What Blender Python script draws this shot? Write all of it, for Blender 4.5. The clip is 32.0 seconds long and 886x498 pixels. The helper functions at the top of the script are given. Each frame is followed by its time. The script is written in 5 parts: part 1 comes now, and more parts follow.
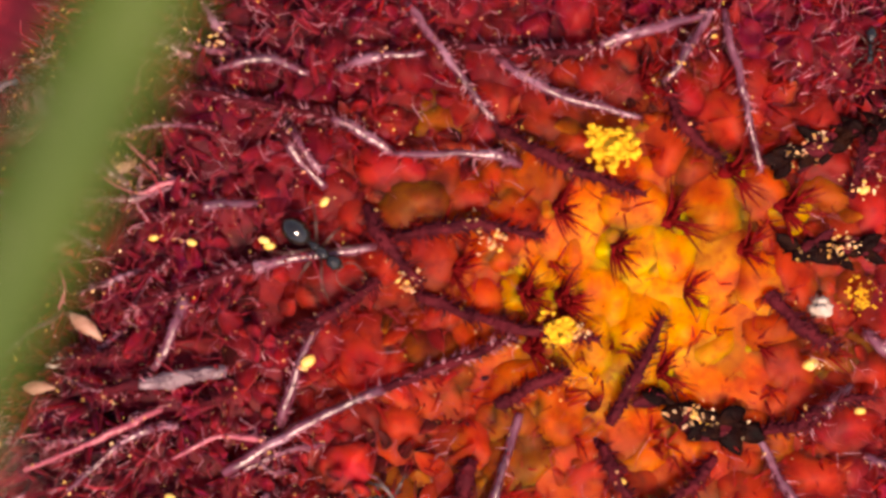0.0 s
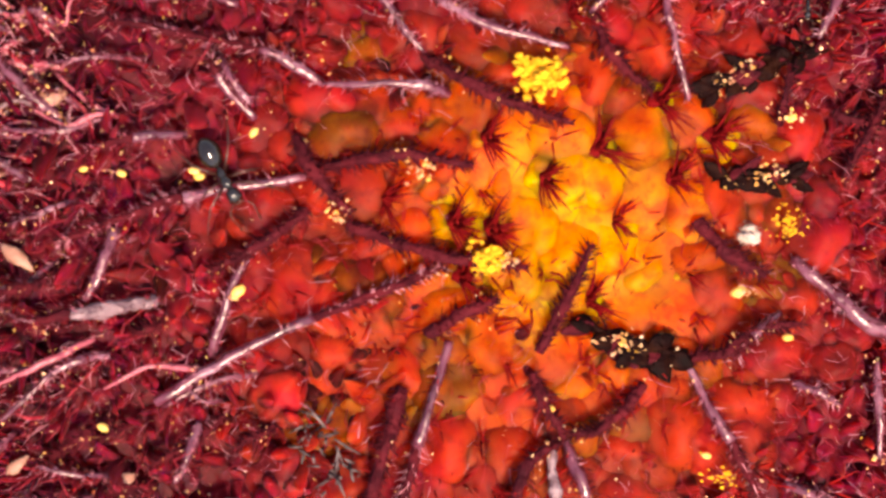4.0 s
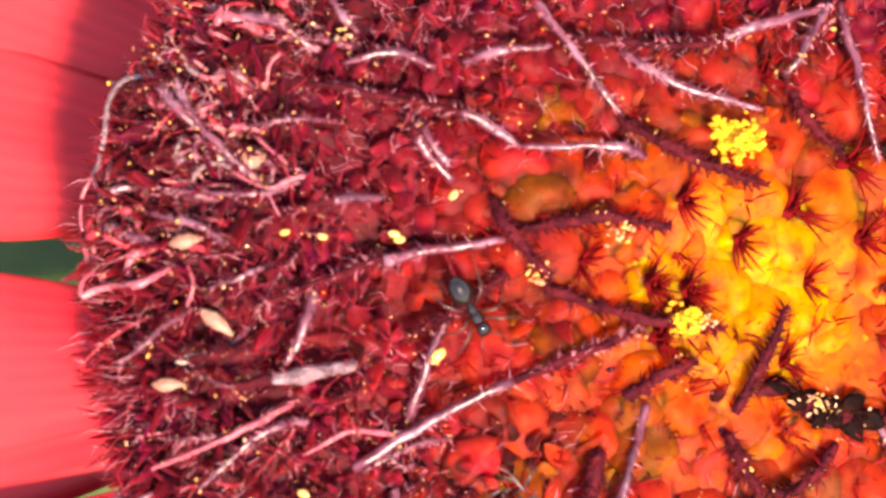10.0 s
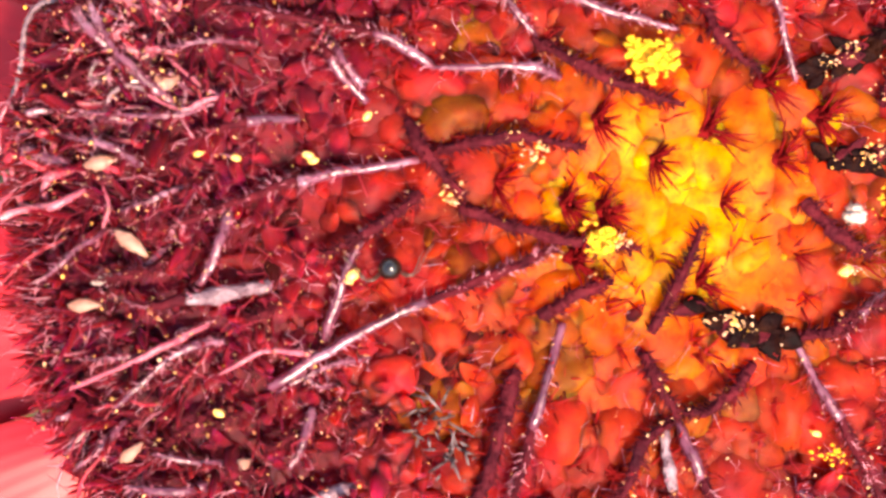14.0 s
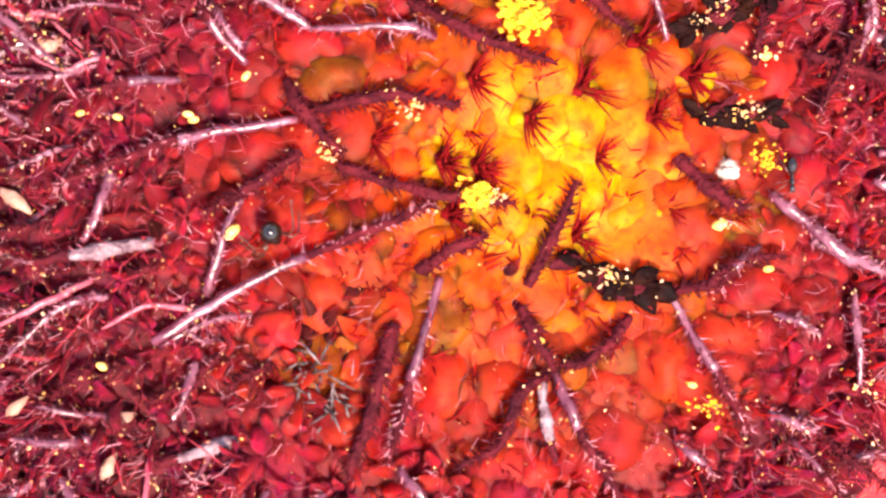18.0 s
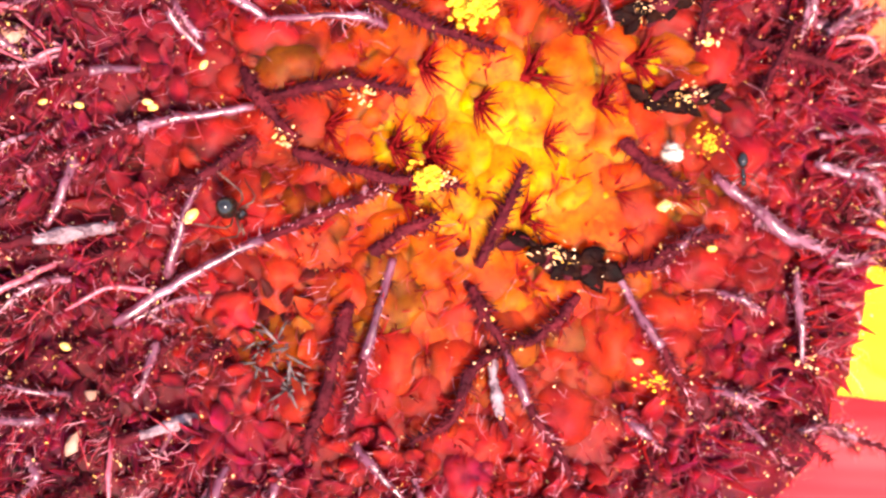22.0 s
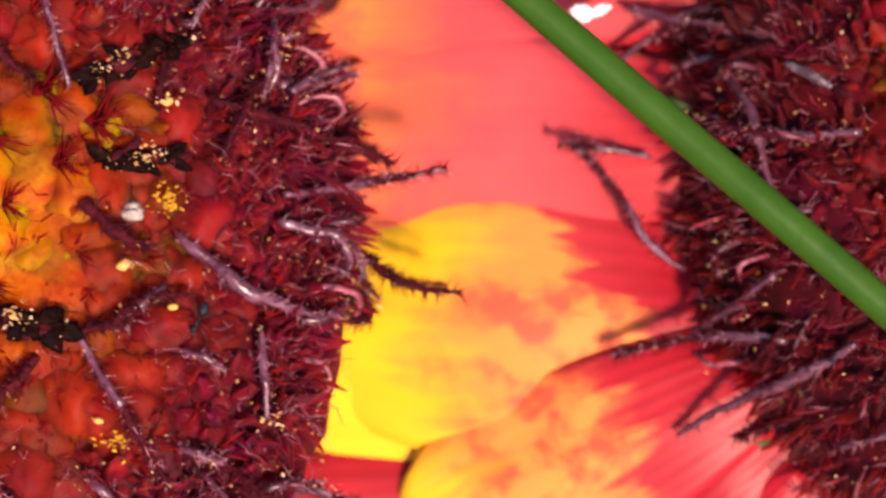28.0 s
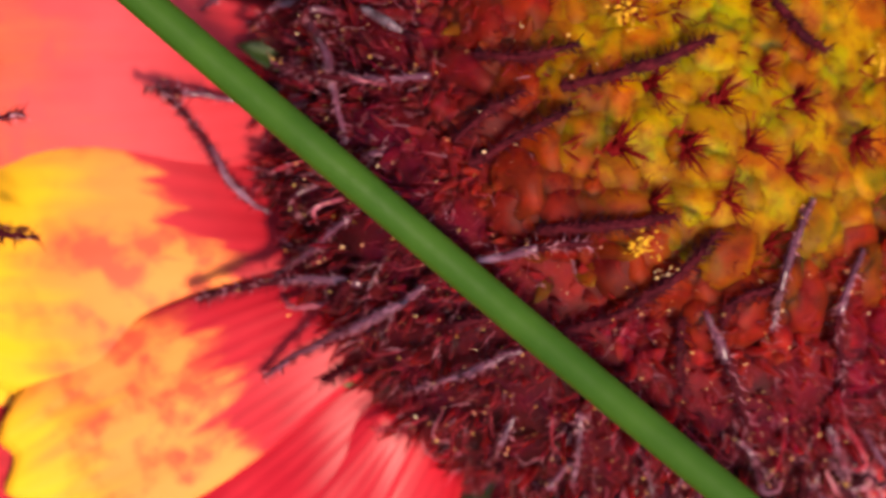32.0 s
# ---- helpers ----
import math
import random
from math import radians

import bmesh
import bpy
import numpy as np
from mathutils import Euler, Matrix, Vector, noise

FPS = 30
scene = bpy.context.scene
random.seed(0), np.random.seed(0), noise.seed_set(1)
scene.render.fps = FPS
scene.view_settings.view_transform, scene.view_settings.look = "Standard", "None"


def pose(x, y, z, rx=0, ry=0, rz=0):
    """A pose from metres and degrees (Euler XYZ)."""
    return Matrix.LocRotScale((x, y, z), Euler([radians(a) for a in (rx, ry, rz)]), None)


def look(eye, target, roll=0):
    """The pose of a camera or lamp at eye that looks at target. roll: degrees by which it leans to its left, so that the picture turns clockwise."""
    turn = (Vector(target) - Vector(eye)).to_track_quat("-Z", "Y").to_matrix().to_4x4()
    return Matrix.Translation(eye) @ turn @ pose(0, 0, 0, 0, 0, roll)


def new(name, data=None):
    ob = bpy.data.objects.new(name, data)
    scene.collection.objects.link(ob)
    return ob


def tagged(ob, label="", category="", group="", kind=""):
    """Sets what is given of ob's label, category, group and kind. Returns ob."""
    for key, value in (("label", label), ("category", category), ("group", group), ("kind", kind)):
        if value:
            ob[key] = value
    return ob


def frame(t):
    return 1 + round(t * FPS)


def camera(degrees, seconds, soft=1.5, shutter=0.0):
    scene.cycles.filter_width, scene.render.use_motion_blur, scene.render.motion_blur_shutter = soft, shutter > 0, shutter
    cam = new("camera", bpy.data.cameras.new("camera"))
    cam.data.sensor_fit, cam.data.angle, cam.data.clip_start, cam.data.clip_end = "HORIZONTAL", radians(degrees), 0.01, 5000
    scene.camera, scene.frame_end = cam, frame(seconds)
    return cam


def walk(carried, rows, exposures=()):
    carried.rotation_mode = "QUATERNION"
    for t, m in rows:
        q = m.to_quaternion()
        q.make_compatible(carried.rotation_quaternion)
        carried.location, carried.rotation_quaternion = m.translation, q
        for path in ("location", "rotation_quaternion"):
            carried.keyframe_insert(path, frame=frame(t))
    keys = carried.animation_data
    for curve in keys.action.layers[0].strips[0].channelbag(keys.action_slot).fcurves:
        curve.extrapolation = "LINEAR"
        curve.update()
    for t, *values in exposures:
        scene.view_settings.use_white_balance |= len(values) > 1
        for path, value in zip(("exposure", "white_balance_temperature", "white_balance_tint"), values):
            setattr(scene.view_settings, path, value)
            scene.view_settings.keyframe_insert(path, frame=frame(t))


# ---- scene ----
cam = camera(20.0, 32.0, 2.6, 0.5)
cam.data.dof.use_dof, cam.data.dof.focus_distance, cam.data.dof.aperture_fstop = True, 0.0852, 60.0
EXPOSURES = [(0.0, 1.22, 8650, 26), (2.5, 1.54, 8650, 26), (5.0, 1.63, 8850, 26), (7.0, 1.75, 8850, 26), (9.0, 2.09, 8650, 26), (13.5, 2.18, 8250, 26), (19.0, 2.36, 7750, 26), (24.0, 2.01, 7750, 26), (25.5, 1.49, 7650, 25), (27.5, 0.92, 7550, 24), (29.0, 0.94, 7550, 24), (32.0, 0.86, 7650, 25)]
# seconds; millimetres from the plan's origin, which hangs 0.40 m over the ground; degrees
PATH = [
    (0, 11.132, 1.780, 84.211, -0.729, 5.728, 0.524),
    (0.5, 11.469, 1.827, 84.282, -1.035, 5.722, 0.471),
    (1, 11.699, 1.707, 84.126, -1.222, 5.635, 0.488),
    (1.5, 12.009, 1.688, 84.286, -1.420, 5.620, 0.428),
    (2, 12.466, 1.637, 84.257, -1.608, 5.686, 0.459),
    (2.5, 12.982, 1.654, 84.415, -1.813, 5.793, 0.297),
    (4.5, 13.517, 1.366, 84.419, -2.163, 5.750, 0.219),
    (5, 13.163, 1.277, 84.634, -2.184, 5.976, 0.204),
    (5.5, 12.449, 1.244, 84.698, -2.227, 6.239, 0.153),
    (6, 11.694, 1.224, 84.793, -2.263, 6.376, 0.059),
    (6.5, 10.807, 0.990, 84.882, -2.124, 6.215, 0.056),
    (7, 9.706, 0.665, 84.954, -1.842, 5.710, 0.034),
    (7.5, 7.880, 0.416, 85.058, -1.475, 4.652, 0.023),
    (8, 5.136, 0.283, 85.289, -1.051, 2.964, -0.037),
    (8.5, 2.186, 0.080, 85.070, -0.453, 1.189, 0.077),
    (9, -0.001, 0.001, 85.069, 0.002, 0.002, 0.000),
    (9.5, -0.296, 0.106, 85.001, 0.154, 0.173, -0.019),
    (10, -0.108, 0.501, 85.044, -0.056, 0.678, -0.012),
    (10.5, 0.134, 0.999, 85.142, -0.508, 1.228, -0.078),
    (11, 0.276, 1.454, 85.097, -1.095, 1.666, -0.145),
    (11.5, 0.554, 1.578, 85.069, -1.587, 1.884, -0.186),
    (12, 1.056, 1.602, 85.265, -2.071, 1.849, -0.261),
    (12.5, 1.932, 1.425, 85.115, -2.268, 1.662, -0.153),
    (13, 3.054, 1.065, 85.264, -2.201, 1.607, -0.252),
    (13.5, 4.097, 0.417, 85.283, -1.817, 1.845, -0.237),
    (15.5, 7.467, -4.710, 85.252, 0.883, 4.067, -0.603),
    (16, 8.217, -6.184, 85.211, 1.002, 4.327, -0.652),
    (16.5, 9.054, -7.012, 85.167, 0.977, 4.353, -0.662),
    (17, 10.139, -6.758, 85.890, 1.200, 4.149, -0.712),
    (17.5, 10.961, -6.210, 86.350, 1.379, 3.977, -0.790),
    (18, 11.228, -5.885, 86.713, 1.467, 3.829, -0.839),
    (18.5, 11.150, -5.863, 87.081, 1.496, 3.811, -0.880),
    (19, 10.957, -5.937, 87.532, 1.455, 3.781, -0.844),
    (19.5, 10.814, -5.950, 87.826, 1.385, 3.811, -0.902),
    (20, 10.884, -5.961, 88.057, 1.310, 3.890, -0.966),
    (20.5, 11.295, -6.099, 88.650, 1.291, 3.981, -1.019),
    (21, 11.832, -6.316, 89.052, 1.336, 4.026, -1.112),
    (21.5, 12.562, -6.582, 89.250, 1.424, 4.070, -1.129),
    (22, 13.437, -6.730, 89.239, 1.518, 4.120, -1.207),
    (22.5, 14.385, -6.718, 89.179, 1.613, 4.216, -1.223),
    (23, 15.326, -6.522, 89.022, 1.672, 4.320, -1.372),
    (23.5, 15.869, -6.333, 88.988, 1.844, 4.147, -1.375),
    (24, 16.288, -5.830, 89.008, 1.915, 3.476, -1.400),
    (24.5, 17.271, -4.978, 89.147, 1.824, 2.567, -1.435),
    (25, 19.173, -4.232, 89.119, 1.671, 1.685, -1.388),
    (25.5, 21.245, -4.456, 89.049, 1.951, 1.136, -1.575),
    (27.5, 23.629, -7.799, 89.036, 3.529, -0.482, -2.100),
    (28, 24.621, -8.547, 89.027, 3.785, -0.746, -2.275),
    (28.5, 26.075, -8.911, 89.156, 3.795, -0.828, -2.331),
    (29, 27.402, -8.832, 89.282, 3.535, -1.010, -2.397),
    (29.5, 27.987, -8.683, 89.399, 3.249, -1.674, -2.428),
    (30, 28.157, -8.645, 89.398, 3.043, -2.587, -2.562),
    (30.5, 28.525, -8.697, 89.312, 2.897, -3.417, -2.627),
    (31, 29.894, -8.648, 89.471, 2.657, -3.849, -2.726),
    (31.5, 32.318, -8.705, 89.694, 2.486, -3.860, -2.780),
    (32, 35.330, -9.024, 89.911, 2.511, -3.665, -2.778),
]
walk(cam, [(t, pose(x / 1000, y / 1000, z / 1000 + 0.40, rx, ry, rz)) for t, x, y, z, rx, ry, rz in PATH], EXPOSURES)

# Plan: millimetres round a point HIGH metres above the ground; x right, y up the bed, z to the sky.
MM, HIGH = 0.001, 0.40
SUN_FROM, SUN_HEIGHT = -59.0, 63.0


def at(x, y, z):
    return Vector((x * MM, y * MM, z * MM + HIGH))


# ---- sky and sun ----
world = bpy.data.worlds.new("sky")
scene.world = world
world.use_nodes = True
wn = world.node_tree.nodes
sky = wn.new("ShaderNodeTexSky")
sky.sky_type, sky.sun_disc = "NISHITA", False
sky.sun_elevation, sky.sun_rotation = radians(SUN_HEIGHT), radians(90 - SUN_FROM)
world.node_tree.links.new(sky.outputs[0], wn["Background"].inputs[0])
wn["Background"].inputs[1].default_value = 0.15
sun = new("sun", bpy.data.lights.new("sun", "SUN"))
sun.data.energy, sun.data.angle, sun.data.color = 3.8, radians(5.0), (1.0, 0.92, 0.80)
_c = math.cos(radians(SUN_HEIGHT))
sun.matrix_world = look((_c * math.cos(radians(SUN_FROM)), _c * math.sin(radians(SUN_FROM)), math.sin(radians(SUN_HEIGHT))), (0, 0, 0))
tagged(sun, "the sun high over the flower bed", "sun", kind="structure")


# ---- materials ----
def shader(name, rough=0.5, spec=0.4):
    m = bpy.data.materials.new(name)
    m.use_nodes = True
    p = m.node_tree.nodes["Principled BSDF"]
    p.inputs["Roughness"].default_value = rough
    p.inputs["Specular IOR Level"].default_value = spec
    return m, m.node_tree.nodes, m.node_tree.links, p


def mixed(nodes, links, kind, fac, a, b):
    n = nodes.new("ShaderNodeMix")
    n.data_type, n.blend_type = "RGBA", kind
    for socket, v in ((n.inputs[0], fac), (n.inputs[6], a), (n.inputs[7], b)):
        if isinstance(v, (int, float)):
            socket.default_value = v
        elif isinstance(v, tuple):
            socket.default_value = (*v, 1)
        else:
            links.new(v, socket)
    return n.outputs[2]


def grain(nodes, links, scale, detail=3.0, vector=None):
    n = nodes.new("ShaderNodeTexNoise")
    n.inputs["Scale"].default_value, n.inputs["Detail"].default_value = scale, detail
    if vector is None:
        vector = nodes.new("ShaderNodeTexCoord").outputs["Object"]
    links.new(vector, n.inputs["Vector"])
    return n.outputs[0]


def ramp(nodes, links, fac, *stops):
    n = nodes.new("ShaderNodeValToRGB")
    while len(n.color_ramp.elements) < len(stops):
        n.color_ramp.elements.new(0.5)
    for e, (pos, col) in zip(n.color_ramp.elements, stops):
        e.position, e.color = pos, (*col, 1)
    links.new(fac, n.inputs[0])
    return n.outputs[0]


def bumped(nodes, links, p, height, strength, distance):
    n = nodes.new("ShaderNodeBump")
    n.inputs["Strength"].default_value, n.inputs["Distance"].default_value = strength, distance
    links.new(height, n.inputs["Height"])
    links.new(n.outputs[0], p.inputs["Normal"])


def glowing_through(m, nodes, links, p, colour, share):
    """Light that falls through a thin or juicy plant part."""
    t = nodes.new("ShaderNodeBsdfTranslucent")
    if isinstance(colour, tuple):
        t.inputs[0].default_value = (*colour, 1)
    else:
        links.new(colour, t.inputs[0])
    mix = nodes.new("ShaderNodeMixShader")
    mix.inputs[0].default_value = share
    links.new(p.outputs[0], mix.inputs[1])
    links.new(t.outputs[0], mix.inputs[2])
    links.new(mix.outputs[0], nodes["Material Output"].inputs[0])


def plant_matter(name, colours, scale, rough=0.5, spec=0.4, through_share=0.0, bump=0.3):
    """Mottled plant tissue: colours from dark to light over a noise of that scale (per metre)."""
    m, nodes, links, p = shader(name, rough, spec)
    n = grain(nodes, links, scale, 4)
    col = ramp(nodes, links, n, *[(0.3 + 0.4 * k / max(1, len(colours) - 1), c) for k, c in enumerate(colours)])
    links.new(col, p.inputs["Base Color"])
    bumped(nodes, links, p, grain(nodes, links, scale * 3), bump, 0.0002)
    if through_share:
        glowing_through(m, nodes, links, p, col, through_share)
    return m


def floret_matter(name, joined=False):
    """Corolla tissue: each floret's own colour (of the object, or laid into the joined mesh), paler and redder in patches, juicy."""
    m, nodes, links, p = shader(name, 0.55, 0.10)
    if joined:
        own = nodes.new("ShaderNodeAttribute")
        own.attribute_name = "tint"
    else:
        own = nodes.new("ShaderNodeObjectInfo")
    n = grain(nodes, links, 900, 3)
    dark = mixed(nodes, links, "MULTIPLY", 1.0, own.outputs["Color"], (0.80, 0.60, 0.65))
    light = mixed(nodes, links, "MULTIPLY", 1.0, own.outputs["Color"], (1.2, 1.2, 1.1))
    f = nodes.new("ShaderNodeMapRange")
    f.inputs[1].default_value, f.inputs[2].default_value = 0.36, 0.60
    links.new(n, f.inputs[0])
    col = mixed(nodes, links, "MIX", f.outputs[0], dark, light)
    place = nodes.new("ShaderNodeNewGeometry")
    for scale, low, high, tone in ((520, 0.50, 0.62, (0.92, 0.32, 1.6)), (600, 0.51, 0.60, (0.58, 0.96, 0.7)), (430, 0.57, 0.67, (0.45, 0.30, 0.7)), (2600, 0.52, 0.62, (0.78, 0.55, 1.0))):
        spot = nodes.new("ShaderNodeMapRange")
        spot.inputs[1].default_value, spot.inputs[2].default_value, spot.inputs[4].default_value = low, high, 0.75
        links.new(grain(nodes, links, scale, 4, place.outputs["Position"]), spot.inputs[0])
        col = mixed(nodes, links, "MIX", spot.outputs[0], col, mixed(nodes, links, "MULTIPLY", 1.0, col, tone))
    links.new(col, p.inputs["Base Color"])
    p.inputs["Sheen Weight"].default_value, p.inputs["Sheen Roughness"].default_value = 0.03, 0.5
    p.inputs["Sheen Tint"].default_value = (1.0, 0.45, 0.55, 1)
    p.inputs["Subsurface Weight"].default_value = 1.0
    p.inputs["Subsurface Radius"].default_value = (1.0, 0.45, 0.2)
    p.inputs["Subsurface Scale"].default_value = 0.0024
    bumped(nodes, links, p, grain(nodes, links, 2200, 3), 0.25, 0.00010)
    glowing_through(m, nodes, links, p, col, 0.35)
    return m


def grain_matter(name, colours):
    m, nodes, links, p = shader(name, 0.35, 0.5)
    geo = nodes.new("ShaderNodeNewGeometry")
    col = ramp(nodes, links, geo.outputs["Random Per Island"], *[(k / (len(colours) - 1), c) for k, c in enumerate(colours)])
    links.new(col, p.inputs["Base Color"])
    return m


def petal_matter():
    """Ray petal: red from the base, breaking up into orange and yellow toward the tip. The object's colour gives where (red), how sharp the
    edges are (green), how pale the red is (blue) and how lopsided the change is (alpha)."""
    m, nodes, links, p = shader("petal", 0.40, 0.18)
    uv = nodes.new("ShaderNodeUVMap")
    split = nodes.new("ShaderNodeSeparateXYZ")
    links.new(uv.outputs[0], split.inputs[0])
    info = nodes.new("ShaderNodeObjectInfo")
    own = nodes.new("ShaderNodeSeparateColor")
    links.new(info.outputs["Color"], own.inputs[0])
    shift = nodes.new("ShaderNodeVectorMath")
    shift.operation = "MULTIPLY_ADD"
    links.new(uv.outputs[0], shift.inputs[0])
    shift.inputs[1].default_value = (1.9, 4.2, 1)
    comb = nodes.new("ShaderNodeCombineXYZ")
    spread = nodes.new("ShaderNodeMath")
    spread.operation, spread.inputs[1].default_value = "MULTIPLY", 37.0
    links.new(info.outputs["Random"], spread.inputs[0])
    links.new(spread.outputs[0], comb.inputs[2])
    links.new(spread.outputs[0], comb.inputs[0])
    links.new(comb.outputs[0], shift.inputs[2])
    tongue = grain(nodes, links, 1.15, 7.0, shift.outputs[0])
    fleck = grain(nodes, links, 620, 5)

    # the red runs further out along one edge by the object's alpha
    lop = nodes.new("ShaderNodeMath")
    lop.operation, lop.inputs[0].default_value = "SUBTRACT", 0.5
    links.new(split.outputs["Y"], lop.inputs[1])
    start = nodes.new("ShaderNodeMath")
    start.operation = "MULTIPLY_ADD"
    links.new(lop.outputs[0], start.inputs[0])
    links.new(info.outputs["Alpha"], start.inputs[1])
    links.new(own.outputs[0], start.inputs[2])

    fray = grain(nodes, links, 3.2, 5.0, shift.outputs[0])
    frayed = nodes.new("ShaderNodeMath")
    frayed.operation, frayed.inputs[1].default_value = "MULTIPLY_ADD", 0.16
    links.new(fray, frayed.inputs[0])
    lessen = nodes.new("ShaderNodeMath")
    lessen.operation, lessen.inputs[1].default_value = "SUBTRACT", 0.08
    links.new(split.outputs["X"], lessen.inputs[0])
    links.new(lessen.outputs[0], frayed.inputs[2])

    def edge(offset, wide, amount, begin):
        a = nodes.new("ShaderNodeMath")
        a.operation, a.inputs[1].default_value = "MULTIPLY_ADD", amount
        links.new(tongue, a.inputs[0])
        links.new(frayed.outputs[0], a.inputs[2])
        b = nodes.new("ShaderNodeMath")
        b.operation = "SUBTRACT"
        links.new(a.outputs[0], b.inputs[0])
        links.new(begin, b.inputs[1])
        r = nodes.new("ShaderNodeMapRange")
        r.interpolation_type = "SMOOTHSTEP"
        mid = amount * 0.5 + offset
        for socket, sign in ((1, -1), (2, 1)):
            lim = nodes.new("ShaderNodeMath")
            lim.operation = "MULTIPLY_ADD"
            links.new(own.outputs[1], lim.inputs[0])
            lim.inputs[1].default_value, lim.inputs[2].default_value = -sign * 0.45, mid + sign * (wide + 0.45)
            links.new(lim.outputs[0], r.inputs[socket])
        links.new(b.outputs[0], r.inputs[0])
        return r.outputs[0]

    vein = nodes.new("ShaderNodeTexWave")
    vein.wave_type, vein.bands_direction = "BANDS", "Y"
    vein.inputs["Scale"].default_value, vein.inputs["Distortion"].default_value, vein.inputs["Detail"].default_value = 3.4, 0.8, 2
    links.new(uv.outputs[0], vein.inputs["Vector"])
    blotch = grain(nodes, links, 260, 3)
    red = ramp(nodes, links, blotch, (0.3, (0.28, 0.003, 0.010)), (0.7, (0.40, 0.009, 0.018)))
    outward = nodes.new("ShaderNodeMapRange")
    outward.interpolation_type = "SMOOTHSTEP"
    outward.inputs[1].default_value, outward.inputs[2].default_value = 0.10, 0.55
    links.new(split.outputs["X"], outward.inputs[0])
    share = nodes.new("ShaderNodeMath")
    share.operation = "MULTIPLY"
    links.new(outward.outputs[0], share.inputs[0])
    links.new(own.outputs[2], share.inputs[1])
    pale = mixed(nodes, links, "MIX", share.outputs[0], red, (0.92, 0.13, 0.13))
    red2 = mixed(nodes, links, "MIX", 0.12, pale, mixed(nodes, links, "MULTIPLY", 1.0, vein.outputs[0], (0.6, 0.03, 0.04)))
    orange = mixed(nodes, links, "MIX", edge(0.0, 0.02, 0.55, start.outputs[0]), red2, (0.88, 0.225, 0.050))
    patch = nodes.new("ShaderNodeMapRange")
    patch.inputs[1].default_value, patch.inputs[2].default_value, patch.inputs[4].default_value = 0.45, 0.62, 0.7
    links.new(fleck, patch.inputs[0])
    orange = mixed(nodes, links, "MIX", patch.outputs[0], orange, pale)
    yellow = mixed(nodes, links, "MIX", edge(0.37, 0.13, 0.55, own.outputs[0]), orange, (0.85, 0.44, 0.022))
    col = yellow
    links.new(col, p.inputs["Base Color"])
    bumped(nodes, links, p, mixed(nodes, links, "MIX", 0.4, vein.outputs[0], grain(nodes, links, 500, 3)), 0.06, 0.0003)
    glowing_through(m, nodes, links, p, col, 0.10)
    return m


COROLLA = floret_matter("corolla")
PETAL = petal_matter()
OUTER_FLORETS = floret_matter("outer_corolla", True)
SPINE = plant_matter("red_spines", [(0.085, 0.002, 0.003), (0.16, 0.005, 0.005)], 900, 0.7, 0.04)
RED_THREAD = plant_matter("red_threads", [(0.20, 0.004, 0.006), (0.33, 0.012, 0.01)], 700, 0.5, 0.15, 0.2)
FUZZ = plant_matter("crimson_hairs", [(0.24, 0.007, 0.018), (0.42, 0.034, 0.055)], 600, 0.4, 0.3, 0.3)
PALE_HAIR = plant_matter("pale_hairs", [(0.30, 0.06, 0.10), (0.50, 0.22, 0.27)], 600, 0.4, 0.3)
MAROON = plant_matter("maroon_style", [(0.024, 0.002, 0.005), (0.075, 0.006, 0.010)], 1500, 0.7, 0.06, 0, 0.9)
# the palest stop paints patches of sunlit gloss onto the maroon-purple styles
PURPLE = plant_matter("lilac_style", [(0.040, 0.004, 0.012), (0.075, 0.012, 0.026), (0.11, 0.026, 0.045), (0.20, 0.085, 0.12)], 700, 0.32, 0.65, 0, 0.4)
SOOT = plant_matter("black_anther", [(0.003, 0.001, 0.001), (0.006, 0.001, 0.001), (0.014, 0.003, 0.001)], 1500, 0.65, 0.04, 0, 0.6)
DRY_GREY = plant_matter("dry_grey_style", [(0.07, 0.03, 0.04), (0.14, 0.08, 0.095), (0.25, 0.17, 0.19)], 1800, 0.4, 0.5, 0, 0.9)
ROSE = plant_matter("rosy_style", [(0.18, 0.018, 0.036), (0.32, 0.075, 0.10)], 1200, 0.35, 0.5, 0, 0.5)
POLLEN = plant_matter("pollen", [(0.50, 0.22, 0.010), (0.66, 0.37, 0.025)], 2500, 0.8, 0.15, 0, 0.6)
PALE_POLLEN = plant_matter("pale_pollen", [(0.55, 0.30, 0.05), (0.70, 0.46, 0.14)], 1800, 0.4, 0.4, 0.1, 0.3)
GOLD_GRAIN = grain_matter("gold_grains", [(0.56, 0.24, 0.03), (0.58, 0.32, 0.15), (0.42, 0.11, 0.04), (0.60, 0.38, 0.22), (0.60, 0.33, 0.05), (0.50, 0.18, 0.12)])
HUSK = plant_matter("husk", [(0.20, 0.075, 0.05), (0.34, 0.19, 0.14)], 1500, 0.5, 0.3, 0.1, 0.4)
COTTON = plant_matter("white_down", [(0.34, 0.24, 0.20), (0.50, 0.42, 0.38)], 2000, 0.7, 0.3, 0.2, 0.6)
WHITE_SKIN = plant_matter("white_skin", [(0.70, 0.62, 0.62), (0.86, 0.82, 0.82)], 1500, 0.3, 0.5, 0, 0.4)
WITHERED = plant_matter("withered", [(0.018, 0.010, 0.011), (0.045, 0.028, 0.03), (0.11, 0.08, 0.082)], 1800, 0.5, 0.4, 0, 0.8)
GREEN_STEM = plant_matter("green_stem", [(0.016, 0.060, 0.003), (0.026, 0.078, 0.005)], 450, 0.5, 0.16, 0.1, 0.2)
HAIRY_STEM = plant_matter("hairy_stem", [(0.020, 0.042, 0.003), (0.032, 0.056, 0.005)], 450, 0.6, 0.2, 0, 0.2)
